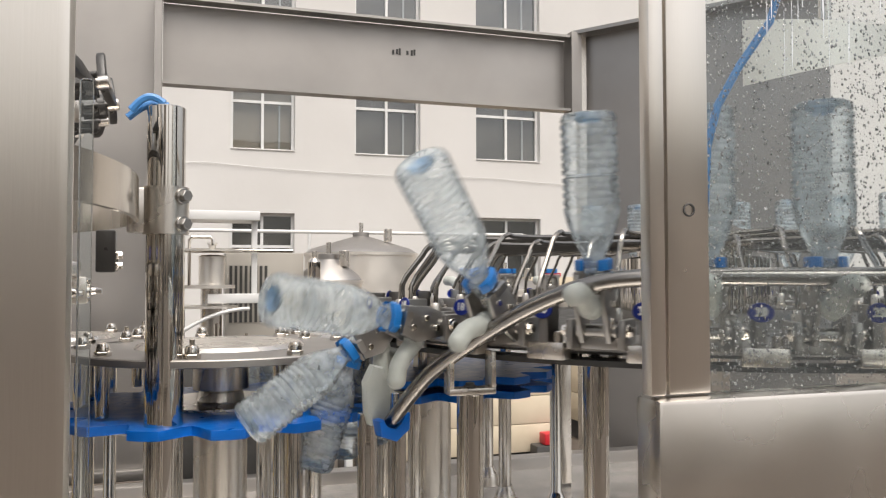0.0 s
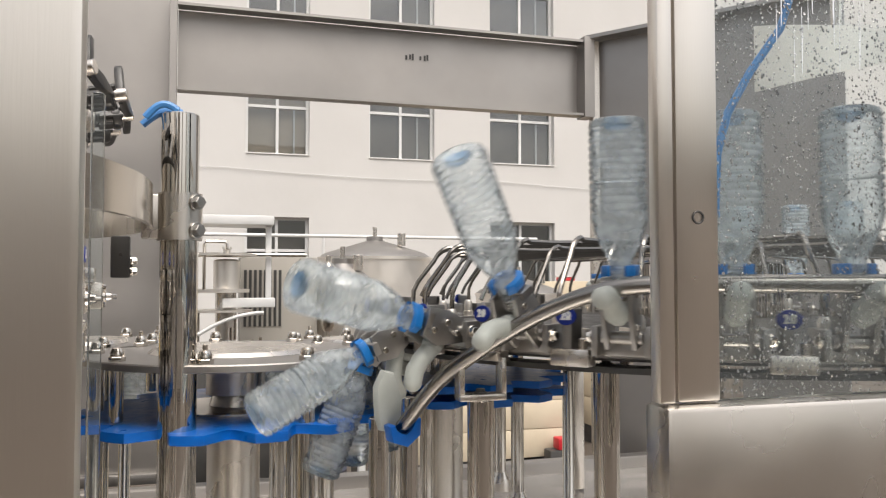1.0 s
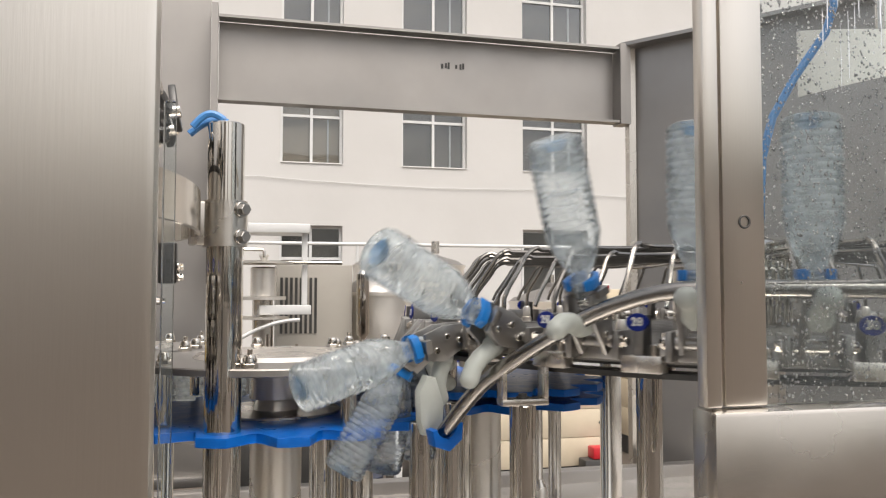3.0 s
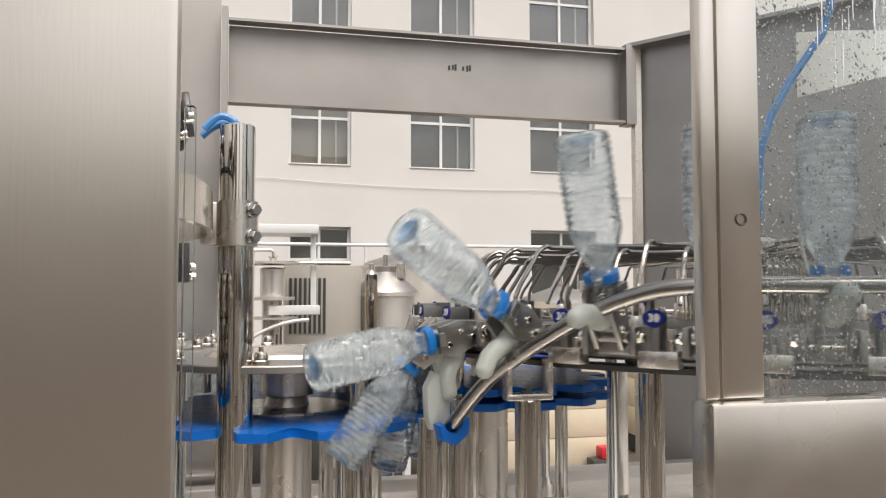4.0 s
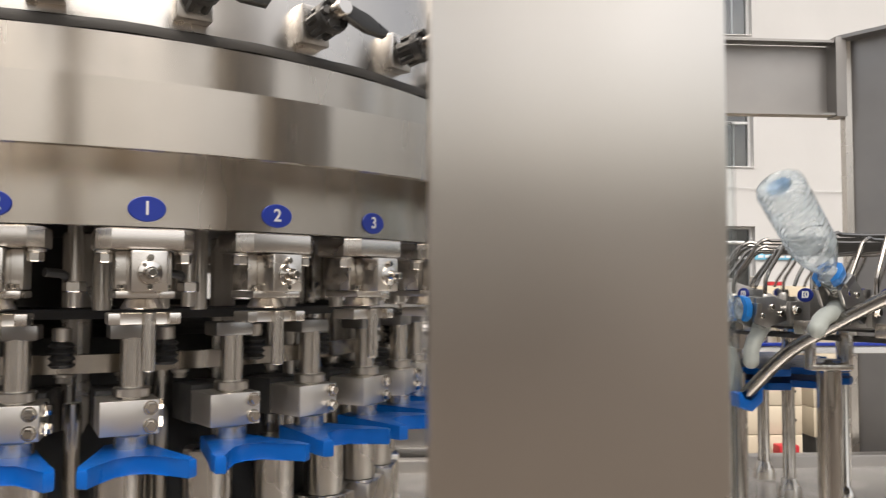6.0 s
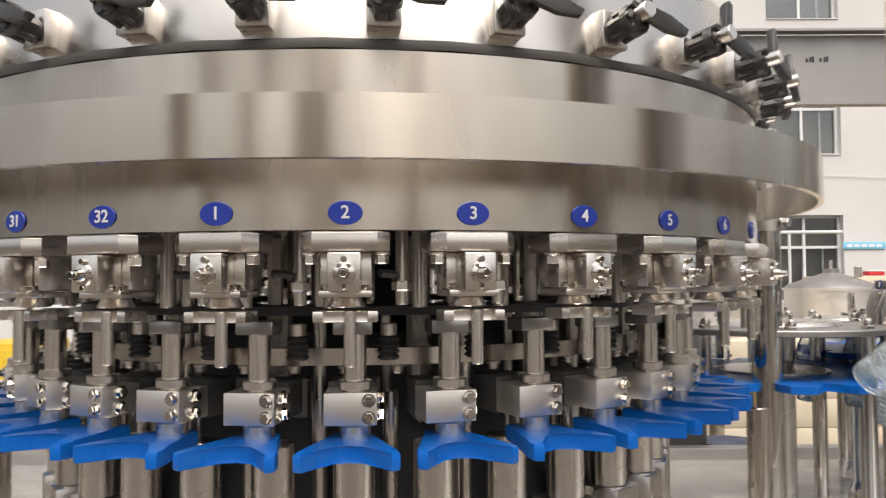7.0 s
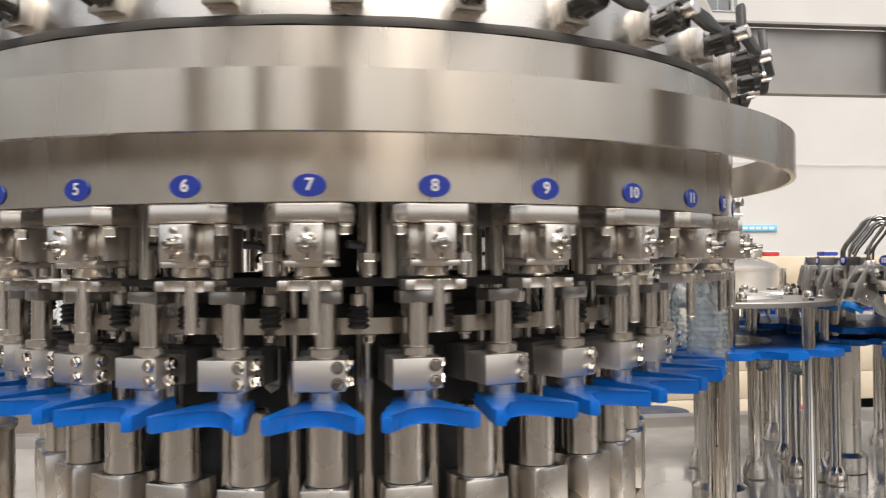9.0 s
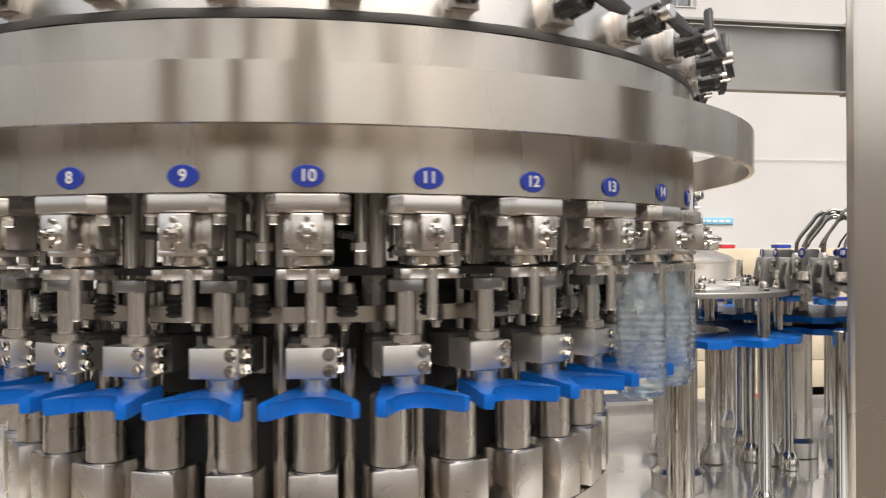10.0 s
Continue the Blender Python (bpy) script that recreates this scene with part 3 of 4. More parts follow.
        part("inner_tube", rod(bm_new(), (0.375 * math.sin(a), -0.375 * math.cos(a), 0.055), (0.375 * math.sin(a), -0.375 * math.cos(a), -0.033), (0.006, 0.010, 0.0075)[k % 3], 10), CHROME, t)
    for k in range(12):
        a = k * math.tau / 12
        bm = rod(bm_new(), (0.33 * math.sin(a), -0.33 * math.cos(a), 0.05), (0.33 * math.sin(a), -0.33 * math.cos(a), -0.25), 0.016, 10)
        part("inner_rod", bm, STEEL_V, t)
    return t


filling_carousel = filler()


def guard_ring():
    """The fixed ring round the bowl on its posts."""
    t = thing("guard_ring", 0, 0, 0, "brushed stainless guard ring on polished posts", "guard ring")
    RR = 0.683
    part("band", lathe(bm_new(), [(RR - 0.007, 0.093), (RR, 0.0935), (RR, 0.1465), (RR - 0.007, 0.147)], 144, closed=True), BAND, t)
    for px, py, top in ((0.713, 0.137, 0.265), (-0.75, 0.10, 0.09)):
        post = part("post", lathe(bm_new(), [(0, top), (0.025, top), (0.027, top - 0.002), (0.027, DZ + 0.002), (0, DZ + 0.002)], 40, pose(px, py, 0)), CHROME, t)
        part("foot_flange", lathe(bm_new(), [(0.028, DZ), (0.05, DZ), (0.05, DZ + 0.010), (0.030, DZ + 0.022)], 32, pose(px, py, 0)), CAST, post)
        if top > 0.2:
            bm = bm_new()
            lathe(bm, [(0.0275, 0.080), (0.0325, 0.080), (0.0325, 0.148), (0.0275, 0.148)], 40, pose(px, py, 0), True)
            box(bm, px - 0.052, px - 0.026, py - 0.014, py + 0.014, 0.082, 0.146, 0.002)
            part("clamp", bm, STEEL_V, post)
            for z in (0.094, 0.134):
                part("clamp_bolt", bolt(bm_new(), (px + 0.023, py - 0.024, z), (0.55, -0.83, 0), 0.0085, 0.014), GRIP, post)
    bm = bm_new()
    n, top = 14, 0.268
    tube(bm, [(0.665 + 0.045 * k / n, 0.125, top + 0.014 * math.sin(math.pi * k / n) - 0.012 * (1 - k / n)) for k in range(n + 1)], 0.0055)
    tube(bm, [(0.66 + 0.055 * k / n, 0.142, top + 0.010 * math.sin(math.pi * k / n) - 0.02 * (1 - k / n)) for k in range(n + 1)], 0.0055)
    part("air_hose", bm, HOSE, t, "thin blue air hose")
    bm = box(bm_new(), 0.612, 0.640, 0.215, 0.235, 0.026, 0.090, 0.003)
    part("hanger", bm, BLACK, t, "black hanger block below the ring")
    for z in (0.036, 0.052):
        part("hanger_bolt", bolt(bm_new(), (0.640, 0.225, z), (1, 0, 0), 0.006, 0.010), CHROME, t)
    # fixed band and bars behind the lift rods
    part("cam_band", lathe(bm_new(), [(0.43, -0.0985), (0.438, -0.098), (0.438, -0.0795), (0.43, -0.079)], 96, closed=True), BAND, t)
    for k in range(48):
        a = 0.04 + k * math.tau / 48
        part("band_bolt", bolt(bm_new(), (0.434 * math.sin(a), -0.434 * math.cos(a), -0.0985), (0, 0, -1), 0.006, 0.009), CAST, t)
    for k in range(8):
        a = 0.25 + k * math.tau / 8
        x, y = 0.434 * math.sin(a), -0.434 * math.cos(a)
        part("band_hanger", rod(bm_new(), (0.40 * math.sin(a), -0.40 * math.cos(a), -0.088), (x, y, -0.088), 0.006, 10), STEEL_V, t)


guard_ring()


def drain_pot():
    t = thing("drain_pot", -0.462, -0.335, DZ, "upright steel drain cylinder with a rolled rim on the deck", "cylinder")
    h = -0.205 - DZ
    part("wall", lathe(bm_new(), [(0.055, 0.001), (0.055, h - 0.008), (0.058, h - 0.006), (0.058, h), (0.052, h), (0.051, h - 0.02), (0.051, 0.004), (0, 0.003)], 40), TURNED, t)


drain_pot()

# ---- bottle rinser ----
RX, RY, RP = 1.617, 0.158, 0.608            # centre and radius of the grippers' pivots
ZP, HN, LB = -0.043, 0.078, 0.168           # pivot height, pivot to neck, neck to base
RA0, RSPIN = 0.786, 0.5607                  # angle of the first gripper from the front, and its speed
FLIP = [(40, 0), (44, 5), (48, 13), (51, 22), (56, 40), (59, 52), (62, 63), (67, 79), (70, 92), (73, 102), (78, 120), (81, 132), (87, 156), (94, 167), (102, 175), (108, 180)]


def flip_angle(alpha):
    """How far a gripper has turned over, in degrees, at the angle alpha round the rinser."""
    a = math.degrees(alpha)
    if a <= FLIP[0][0]:
        return 0.0
    for (a0, f0), (a1, f1) in zip(FLIP, FLIP[1:]):
        if a <= a1:
            return f0 + (f1 - f0) * (a - a0) / (a1 - a0)
    return 180.0


def station_alpha(j, t):
    return RA0 + j * STEP + RSPIN * t


STATIONS = range(-22, 10)


def rinser():
    t = thing("bottle_rinser", RX, RY, 0, "rotary bottle rinser with gripper arms and bent steel spray pipes", "rinsing machine")
    part("carrier_ring", lathe(bm_new(), [(0.50, -0.072), (0.585, -0.072), (0.592, -0.068), (0.592, -0.058), (0.50, -0.054)], 96, closed=True), GRIP, t)
    # plate coloured dark to carry the shade of the rinser's underside
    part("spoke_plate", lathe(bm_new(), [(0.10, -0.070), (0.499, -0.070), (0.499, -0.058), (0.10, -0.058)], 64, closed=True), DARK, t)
    part("hub", lathe(bm_new(), [(0, 0.11), (0.07, 0.11), (0.10, 0.095), (0.10, 0.055), (0.13, 0.05), (0.13, -0.075)], 48), CHROME, t)
    part("shaft", lathe(bm_new(), [(0.06, -0.088), (0.06, -0.40), (0.10, -0.42), (0.10, DZ + 0.004)], 32), CHROME, t)
    first = None
    for j in STATIONS:
        turn = pose(0, 0, 0, 0, 0, -math.degrees(RA0 + j * STEP))
        if first is None:
            bm = bm_new()                                    # bearing block with its ears
            box(bm, -0.024, 0.024, -RP + 0.012, -RP + 0.07, -0.0655, -0.050, 0.002)
            for x in (-0.034, 0.026):
                box(bm, x, x + 0.008, -RP - 0.010, -RP + 0.040, -0.064, -0.030, 0.0015)
            block = part("bearing_block", bm, GRIP, t, "", turn)
            bm = bm_new()
            for x in (-0.0345, 0.0345):
                bolt(bm, (x, -RP - 0.0, -0.043), (math.copysign(1, x), 0, 0), 0.006, 0.007)
            bolt(bm, (-0.014, -RP + 0.022, -0.050), (0, 0, 1), 0.005, 0.006), bolt(bm, (0.014, -RP + 0.022, -0.050), (0, 0, 1), 0.005, 0.006)
            part("bolt", bm, CHROME, block)
            part("slide_block", box(bm_new(), 0.002, 0.050, -RP - 0.006, -RP + 0.016, -0.078, -0.0575, 0.002, pose(0, 0, 0, 0, 0, 3)), CAST, block)
            part("stop_pin", rod(bm_new(), (-0.048, -RP + 0.004, -0.076), (-0.048, -RP + 0.004, -0.045), 0.006, 12), CHROME, block)
            bm = bm_new()                                    # spray pipe: out from the hub, over and down
            pts = [(0.012 * math.sin(k), -0.10 - 0.36 * k / 6, 0.080 + 0.003 * math.sin(k * 0.8)) for k in range(7)]
            for k in range(1, 8):
                a = math.pi / 2 * k / 7 * 0.75
                pts.append((0.012 * math.sin(6), -0.46 - 0.035 * math.sin(a), 0.080 - 0.035 * (1 - math.cos(a))))
            pts += [(0.0, -0.522, 0.020), (0.0, -0.530, 0.004), (0.0, -0.532, -0.028)]
            tube(bm, pts, 0.0036, 8)
            part("spray_pipe", bm, PIPE, block, "thin bent steel spray pipe")
            bm = tube(bm_new(), [(x * 0.98, y * 0.99 + 0.01, z - 0.010) for x, y, z in pts[:-1]], 0.0032, 8)
            part("drain_pipe", bm, PIPE, block, "thin grey bent pipe", pose(0, 0, 0, 0, 0, math.degrees(STEP * 0.5)))
            bm = bm_new()
            lathe(bm, [(0, 0.010), (0.006, 0.010), (0.0085, 0.004), (0.0085, -0.014), (0.011, -0.015), (0.011, -0.034), (0, -0.034)], 14, pose(0, -0.532, -0.03))
            part("spray_nozzle", bm, CAST, block)
            first = block
        else:
            block = copy_thing(first, turn)
        m = pose(0, 0, 0, 0, 0, -math.degrees(-0.45 * STEP)) @ pose(0, -RP - 0.004, -0.020, 84) @ Matrix.Diagonal((1, 0.78, 1, 1))
        bm = lathe(bm_new(), [(0, 0.0012), (0.0125, 0.0012), (0.0135, 0.0)], 24)
        lab = part("number_label", bm, NAVY, block, "blue oval label with a white number", m)
        bm = bm_new()
        box(bm, -0.006, 0.006, -RP - 0.002, -RP + 0.03, -0.064, -0.012, 0.0015, pose(0, 0, 0, 0, 0, -math.degrees(-0.45 * STEP)))
        part("label_post", bm, GRIP, block)
        cu = bpy.data.curves.new("number", "FONT")
        cu.body, cu.size, cu.align_x, cu.align_y, cu.extrude, cu.offset = str((19 - j) % 32 + 1), 0.0135, "CENTER", "CENTER", 0.0003, 0.0004
        cu.materials.append(LETTER)
        nb = new("number_text", cu)
        nb.parent = block
        nb.matrix_basis = m @ Matrix.Diagonal((1, 1 / 0.78, 1, 1)) @ pose(0, 0, 0.0016)
    return t


bottle_rinser = rinser()


def gripper(parent):
    """A turning gripper; its bottle's axis is +z, and -y points outwards while the bottle is upside down."""
    bm = bm_new()
    rod(bm, (-0.024, 0, 0), (0.024, 0, 0), 0.0075, 14)
    for x in (-0.0185, 0.0125):
        prism(bm, [(-0.012, -0.012), (0.012, -0.010), (0.020, 0.030), (0.016, 0.062), (-0.020, 0.066), (-0.028, 0.040)], x, x + 0.006, 0.001,
              Matrix(((0, 0, 1, 0), (1, 0, 0, 0), (0, 1, 0, 0), (0, 0, 0, 1))))
    box(bm, -0.0125, 0.0125, -0.018, 0.012, 0.028, 0.040, 0.0015)
    body = part("gripper", bm, GRIP, parent, "hinged grey steel gripper")
    bm = bm_new()
    for s in (1, -1):
        o = [(s * 0.004, 0.019), (s * 0.014, 0.016), (s * 0.020, 0.004), (s * 0.019, -0.012), (s * 0.011, -0.019), (s * 0.008, -0.016), (s * 0.0135, -0.007), (s * 0.014, 0.004), (s * 0.009, 0.011)]
        prism(bm, o if s > 0 else o[::-1], HN - 0.008, HN + 0.004, 0.0012)
    part("jaw", bm, JAW, body, "blue plastic neck jaw")
    bm = bm_new()
    for x in (-0.016, 0.010):
        prism(bm, [(-0.010, -0.008), (0.010, -0.010), (0.014, 0.008), (-0.012, 0.010)], 0.058, HN - 0.010, 0.001, pose(x + 0.003, 0, 0))
    part("jaw_arm", bm, GRIP, body)
    for y, z in ((-0.006, 0.012), (0.004, 0.030), (-0.010, 0.050)):
        for x in (-0.0185, 0.0185):
            part("rivet", rod(bm_new(), (x, y, z), (x * 1.14, y, z), 0.0042, 10), CHROME, body)
    part("spring", tube(bm_new(), [(0.0085 * math.cos(k * 0.9), -0.004 + 0.0085 * math.sin(k * 0.9), 0.041 + k * 0.0006) for k in range(29)], 0.0012, 6), CHROME, body)
    bm = bm_new()                                            # bent white cam shoe that rides on the rail
    pts = [(0, -0.014, 0.026), (0, -0.030, 0.033), (0, -0.048, 0.046), (0, -0.062, 0.052), (0, -0.078, 0.052)]
    tube(bm, pts, 0.0118, 14)
    bmesh.ops.create_uvsphere(bm, u_segments=14, v_segments=10, radius=0.0118, matrix=Matrix.Translation(pts[-1]))
    bmesh.ops.create_uvsphere(bm, u_segments=14, v_segments=10, radius=0.0140, matrix=Matrix.Translation((0, -0.026, 0.032)))
    part("cam_shoe", bm, WHITE, body, "white plastic cam shoe")
    return body


GRIPPERS = []
for j in STATIONS:
    if not GRIPPERS:
        GRIPPERS.append(gripper(bottle_rinser))
    else:
        GRIPPERS.append(copy_thing(GRIPPERS[0], Matrix()))


def rinser_stand():
    """What stands still under and round the rinser: legs, brackets, the bent guide rail."""
    t = thing("rinser_stand", 0, 0, 0, "polished steel legs and the bent guide rail of the rinser", "machine stand")
    knots = [(71.0, -0.172), (69.5, -0.157), (66.4, -0.125), (62.8, -0.093), (55.9, -0.047), (50.1, -0.013), (44.4, 0.010), (39.5, 0.017), (33, 0.018), (25, 0.018), (10, 0.018), (-10, 0.018), (-30, 0.018), (-50, 0.018)]
    pts = []
    for i in range(len(knots) * 6 - 5):
        u = i / 6
        k = min(int(u), len(knots) - 2)
        p = [knots[max(k - 1, 0)], knots[k], knots[k + 1], knots[min(k + 2, len(knots) - 1)]]
        f = u - k
        a, z = (0.5 * (2 * p[1][c] + (p[2][c] - p[0][c]) * f + (2 * p[0][c] - 5 * p[1][c] + 4 * p[2][c] - p[3][c]) * f * f
                       + (3 * p[1][c] - p[0][c] - 3 * p[2][c] + p[3][c]) * f ** 3) for c in (0, 1))
        r = RP + 0.044
        pts.append((RX - r * math.sin(radians(a)), RY - r * math.cos(radians(a)), z))
    part("guide_rail", tube(bm_new(), pts, 0.0098, 14), RAILBAR, t, "bent polished round-bar guide rail")
    for x, y, top, r in ((1.075, -0.155, -0.125, 0.0165), (1.215, -0.215, -0.088, 0.0155), (0.985, 0.02, -0.17, 0.014), (1.04, 0.06, -0.15, 0.012),
                         (1.50, -0.40, -0.09, 0.0155), (1.09, 0.52, -0.09, 0.014), (1.60, 0.70, -0.09, 0.014), (2.1, -0.1, -0.09, 0.0155)):
        leg = part("leg", lathe(bm_new(), [(0, top), (r - 0.001, top), (r, top - 0.001), (r, DZ + 0.05), (r * 1.25, DZ + 0.045), (r * 1.9, DZ + 0.025), (r * 1.9, DZ + 0.001), (0, DZ + 0.001)], 28, pose(x, y, 0)), CHROME, t)
        if top > -0.13:
            bm = bm_new()                                    # U-shaped bracket on the leg
            box(bm, x - 0.030, x + 0.030, y - 0.012, y + 0.012, top, top + 0.008, 0.001)
            box(bm, x - 0.030, x - 0.024, y - 0.012, y + 0.012, top + 0.008, top + 0.052, 0.001), box(bm, x + 0.024, x + 0.030, y - 0.012, y + 0.012, top + 0.008, top + 0.052, 0.001)
            part("bracket", bm, CAST, leg)
            part("bracket_bolt", bolt(bm_new(), (x, y, top + 0.008), (0, 0, 1), 0.006, 0.006), DARK, leg)
    ex, ey, ez = pts[0]                                      # blue end stop and white wear block at the rail's lower end
    upright_face = Matrix.Translation((ex, ey, ez)) @ pose(0, 0, 0, 0, 0, 12) @ pose(0, 0, 0, 90)
    stop = [(-0.026, 0.004), (-0.017, 0.006), (-0.013, -0.008), (0.002, -0.012), (0.014, -0.002), (0.017, 0.016), (0.027, 0.014), (0.026, -0.012), (0.004, -0.029), (-0.021, -0.020)]
    part("end_stop", prism(bm_new(), [(x * 0.85, y * 0.85) for x, y in stop], -0.012, 0.012, 0.002, upright_face), BLUE, t, "blue plastic end stop")
    wear = [(-0.030, 0.052), (-0.018, 0.074), (-0.002, 0.070), (0.010, 0.034), (0.008, 0.004), (-0.006, -0.010), (-0.022, -0.006), (-0.028, 0.012)]
    part("wear_block", prism(bm_new(), wear, -0.036, -0.014, 0.008, upright_face), WHITE, t, "white plastic wear block")
    hose = [(1.335, -0.40, 0.56), (1.335, -0.40, 0.42), (1.333, -0.40, 0.315), (1.322, -0.40, 0.285), (1.283, -0.40, 0.235), (1.256, -0.40, 0.192), (1.243, -0.40, 0.150), (1.240, -0.40, 0.100), (1.240, -0.40, 0.085)]
    part("air_hose", tube(bm_new(), hose, 0.0042, 10), HOSE, t, "thin blue air hose")
    part("lower_ring", lathe(bm_new(), [(0.55, -0.086), (0.588, -0.086), (0.588, -0.079), (0.55, -0.079)], 96, pose(RX, RY, 0), True), DARK, t)


rinser_stand()


def rinser_hood():
    """A curved splash sheet that hangs over the front of the rinser, behind the wet pane."""
    t = thing("splash_hood", RX, RY, 0, "curved bright steel splash sheet hanging over the rinser", "splash guard")
    bm, n, r = bm_new(), 40, 0.41
    rows = []
    for k in range(n + 1):
        a = radians(26 - 100 * k / n)
        lo = 0.268 + 0.05 * min(1.0, k / 12)
        rows.append([bm.verts.new((-(r + d) * math.sin(a), -(r + d) * math.cos(a), z)) for d, z in ((0, lo), (0.004, lo), (0.004, 0.355), (0, 0.355))])
    for p, q in zip(rows, rows[1:]):
        for i in range(4):
            bm.faces.new((p[i], p[(i + 1) % 4], q[(i + 1) % 4], q[i]))
    bm.faces.new(rows[0]), bm.faces.new(rows[-1][::-1])
    part("sheet", bm, STEEL, t)
    for a in (10, -30):
        x, y = -r * 0.98 * math.sin(radians(a)), -r * 0.98 * math.cos(radians(a))
        part("hanger", rod(bm_new(), (x, y, 0.32), (x, y, 0.80), 0.008, 12), CHROME, t)


rinser_hood()


def hanging_cylinder():
    t = thing("hanging_cylinder", 1.83, 0.60, 0, "pale steel cylinder hanging over the rinser with a cup foot", "cylinder")
    part("tube", lathe(bm_new(), [(0.021, 0.150), (0.027, 0.152), (0.027, 0.56), (0, 0.56)], 32), BLOCK, t)
    part("hanger", rod(bm_new(), (0, 0, 0.561), (0, 0, 0.80), 0.010, 12), GRIP, t)
    part("cup", lathe(bm_new(), [(0.012, 0.110), (0.019, 0.110), (0.020, 0.149), (0.012, 0.149)], 24, closed=True), CREAM, t)
    part("stem", rod(bm_new(), (0, 0, -0.05), (0, 0, 0.112), 0.010, 12), CHROME, t)


hanging_cylinder()

# ---- star wheels ----
SX, SY, SP = 0.80, 0.33, 0.285              # star that hands bottles from the rinser to the filler
SSPIN = 1.063


def star(name, x, y, r, pockets, levels, label):
    t = thing(name, x, y, 0, label, "star wheel", "star wheels")
    n = pockets * 10
    o = []
    for i in range(n):
        a = i * math.tau / n
        d = max(0.0, math.cos(a * pockets)) ** 0.7
        rr = r - 0.045 * d
        o.append((rr * math.cos(a), rr * math.sin(a)))
    for z in levels:
        part("star_disc", prism(bm_new(), o, z - 0.007, z + 0.007, 0.0015), BLUE, t, "blue scalloped plastic disc")
    part("hub", lathe(bm_new(), [(0, levels[-1] + 0.03), (0.035, levels[-1] + 0.03), (0.04, levels[0] + 0.012), (0.11, levels[0] + 0.011), (0.11, levels[0] + 0.0075), (0, levels[0] + 0.0075)], 40), CAST, t)
    part("guide_drum", lathe(bm_new(), [(0.046, levels[-1] + 0.031), (0.046, -0.112), (0, -0.112)], 40), TURNED, t)
    part("shaft", lathe(bm_new(), [(0.044, levels[0] - 0.008), (0.044, DZ + 0.05), (0.058, DZ + 0.04), (0.058, DZ + 0.001)], 32), TURNED, t)
    return t


star_a = star("star_wheel", SX, SY, 0.262, 14, (-0.200,), "blue scalloped star wheel below a steel plate")
star_b = star("star_wheel", 1.24, 0.56, 0.26, 14, (-0.205, -0.178), "blue double-disc star wheel behind the rinser legs")


def star_table():
    """Round top plates over the star wheel, with cap nuts and their pillars."""
    for x, y, r, z in ((SX, SY + 0.01, 0.242, -0.105), (1.075, 0.56, 0.165, -0.110), (0.50, 0.62, 0.19, -0.105)):
        t = thing("top_plate", x, y, 0, "round steel top plate with cap nuts on pillars", "machine plate", "star wheel plates")
        part("plate", lathe(bm_new(), [(0, z + 0.006), (r - 0.002, z + 0.006), (r, z + 0.004), (r, z - 0.005), (r - 0.002, z - 0.006), (0, z - 0.006)], 72), SHEET, t)
        part("cover_disc", lathe(bm_new(), [(0, z + 0.013), (r * 0.55, z + 0.013), (r * 0.58, z + 0.0065), (0, z + 0.0065)], 48), CAST, t)
        for k in range(9):
            a = 0.3 + k * math.tau / 9
            c, s = math.cos(a) * (r - 0.022), math.sin(a) * (r - 0.022)
            bm = bm_new()
            rod(bm, (c, s, z + 0.006), (c, s, z + 0.013), 0.0125, 6)
            lathe(bm, [(0.0105, z + 0.013), (0.0105, z + 0.019), (0.0080, z + 0.025), (0, z + 0.028)], 16, pose(c, s, 0))
            if k % 3 == 0:
                rod(bm, (c, s, z + 0.02), (c, s, z + 0.034), 0.004, 10)
            part("cap_nut", bm, CHROME, t)
            if k % 3 == 1:
                part("pillar", lathe(bm_new(), [(0, z - 0.007), (0.0125, z - 0.007), (0.0125, DZ + 0.045), (0.016, DZ + 0.04), (0.025, DZ + 0.02), (0.025, DZ + 0.001), (0, DZ + 0.001)], 20, pose(c, s, 0)), CHROME, t)
            elif k % 3 == 2:
                part("spacer", rod(bm_new(), (c, s, z - 0.007), (c, s, -0.19), 0.010, 14), CHROME, t)


star_table()


def pillars():
    """Single polished pillars with flared feet on the deck."""
    base = None
    for x, y, top in ((0.901, 0.644, -0.112), (1.126, 0.485, -0.117), (0.986, 0.522, -0.117), (1.201, 0.54, -0.2), (1.244, 0.899, -0.10), (1.532, 0.985, -0.10), (1.50, 0.78, -0.10), (0.60, -0.10, -0.2)):
        h = top - DZ
        t = thing("pillar", x, y, DZ, "polished steel pillar with a flared foot on the deck", "pillar", "deck pillars")
        part("tube", lathe(bm_new(), [(0, h), (0.015, h), (0.016, h - 0.001), (0.016, 0.048)], 24), CHROME, t)
        part("foot", lathe(bm_new(), [(0.017, 0.052), (0.019, 0.045), (0.029, 0.022), (0.030, 0.002), (0.0, 0.002)], 24), CAST, t)


pillars()


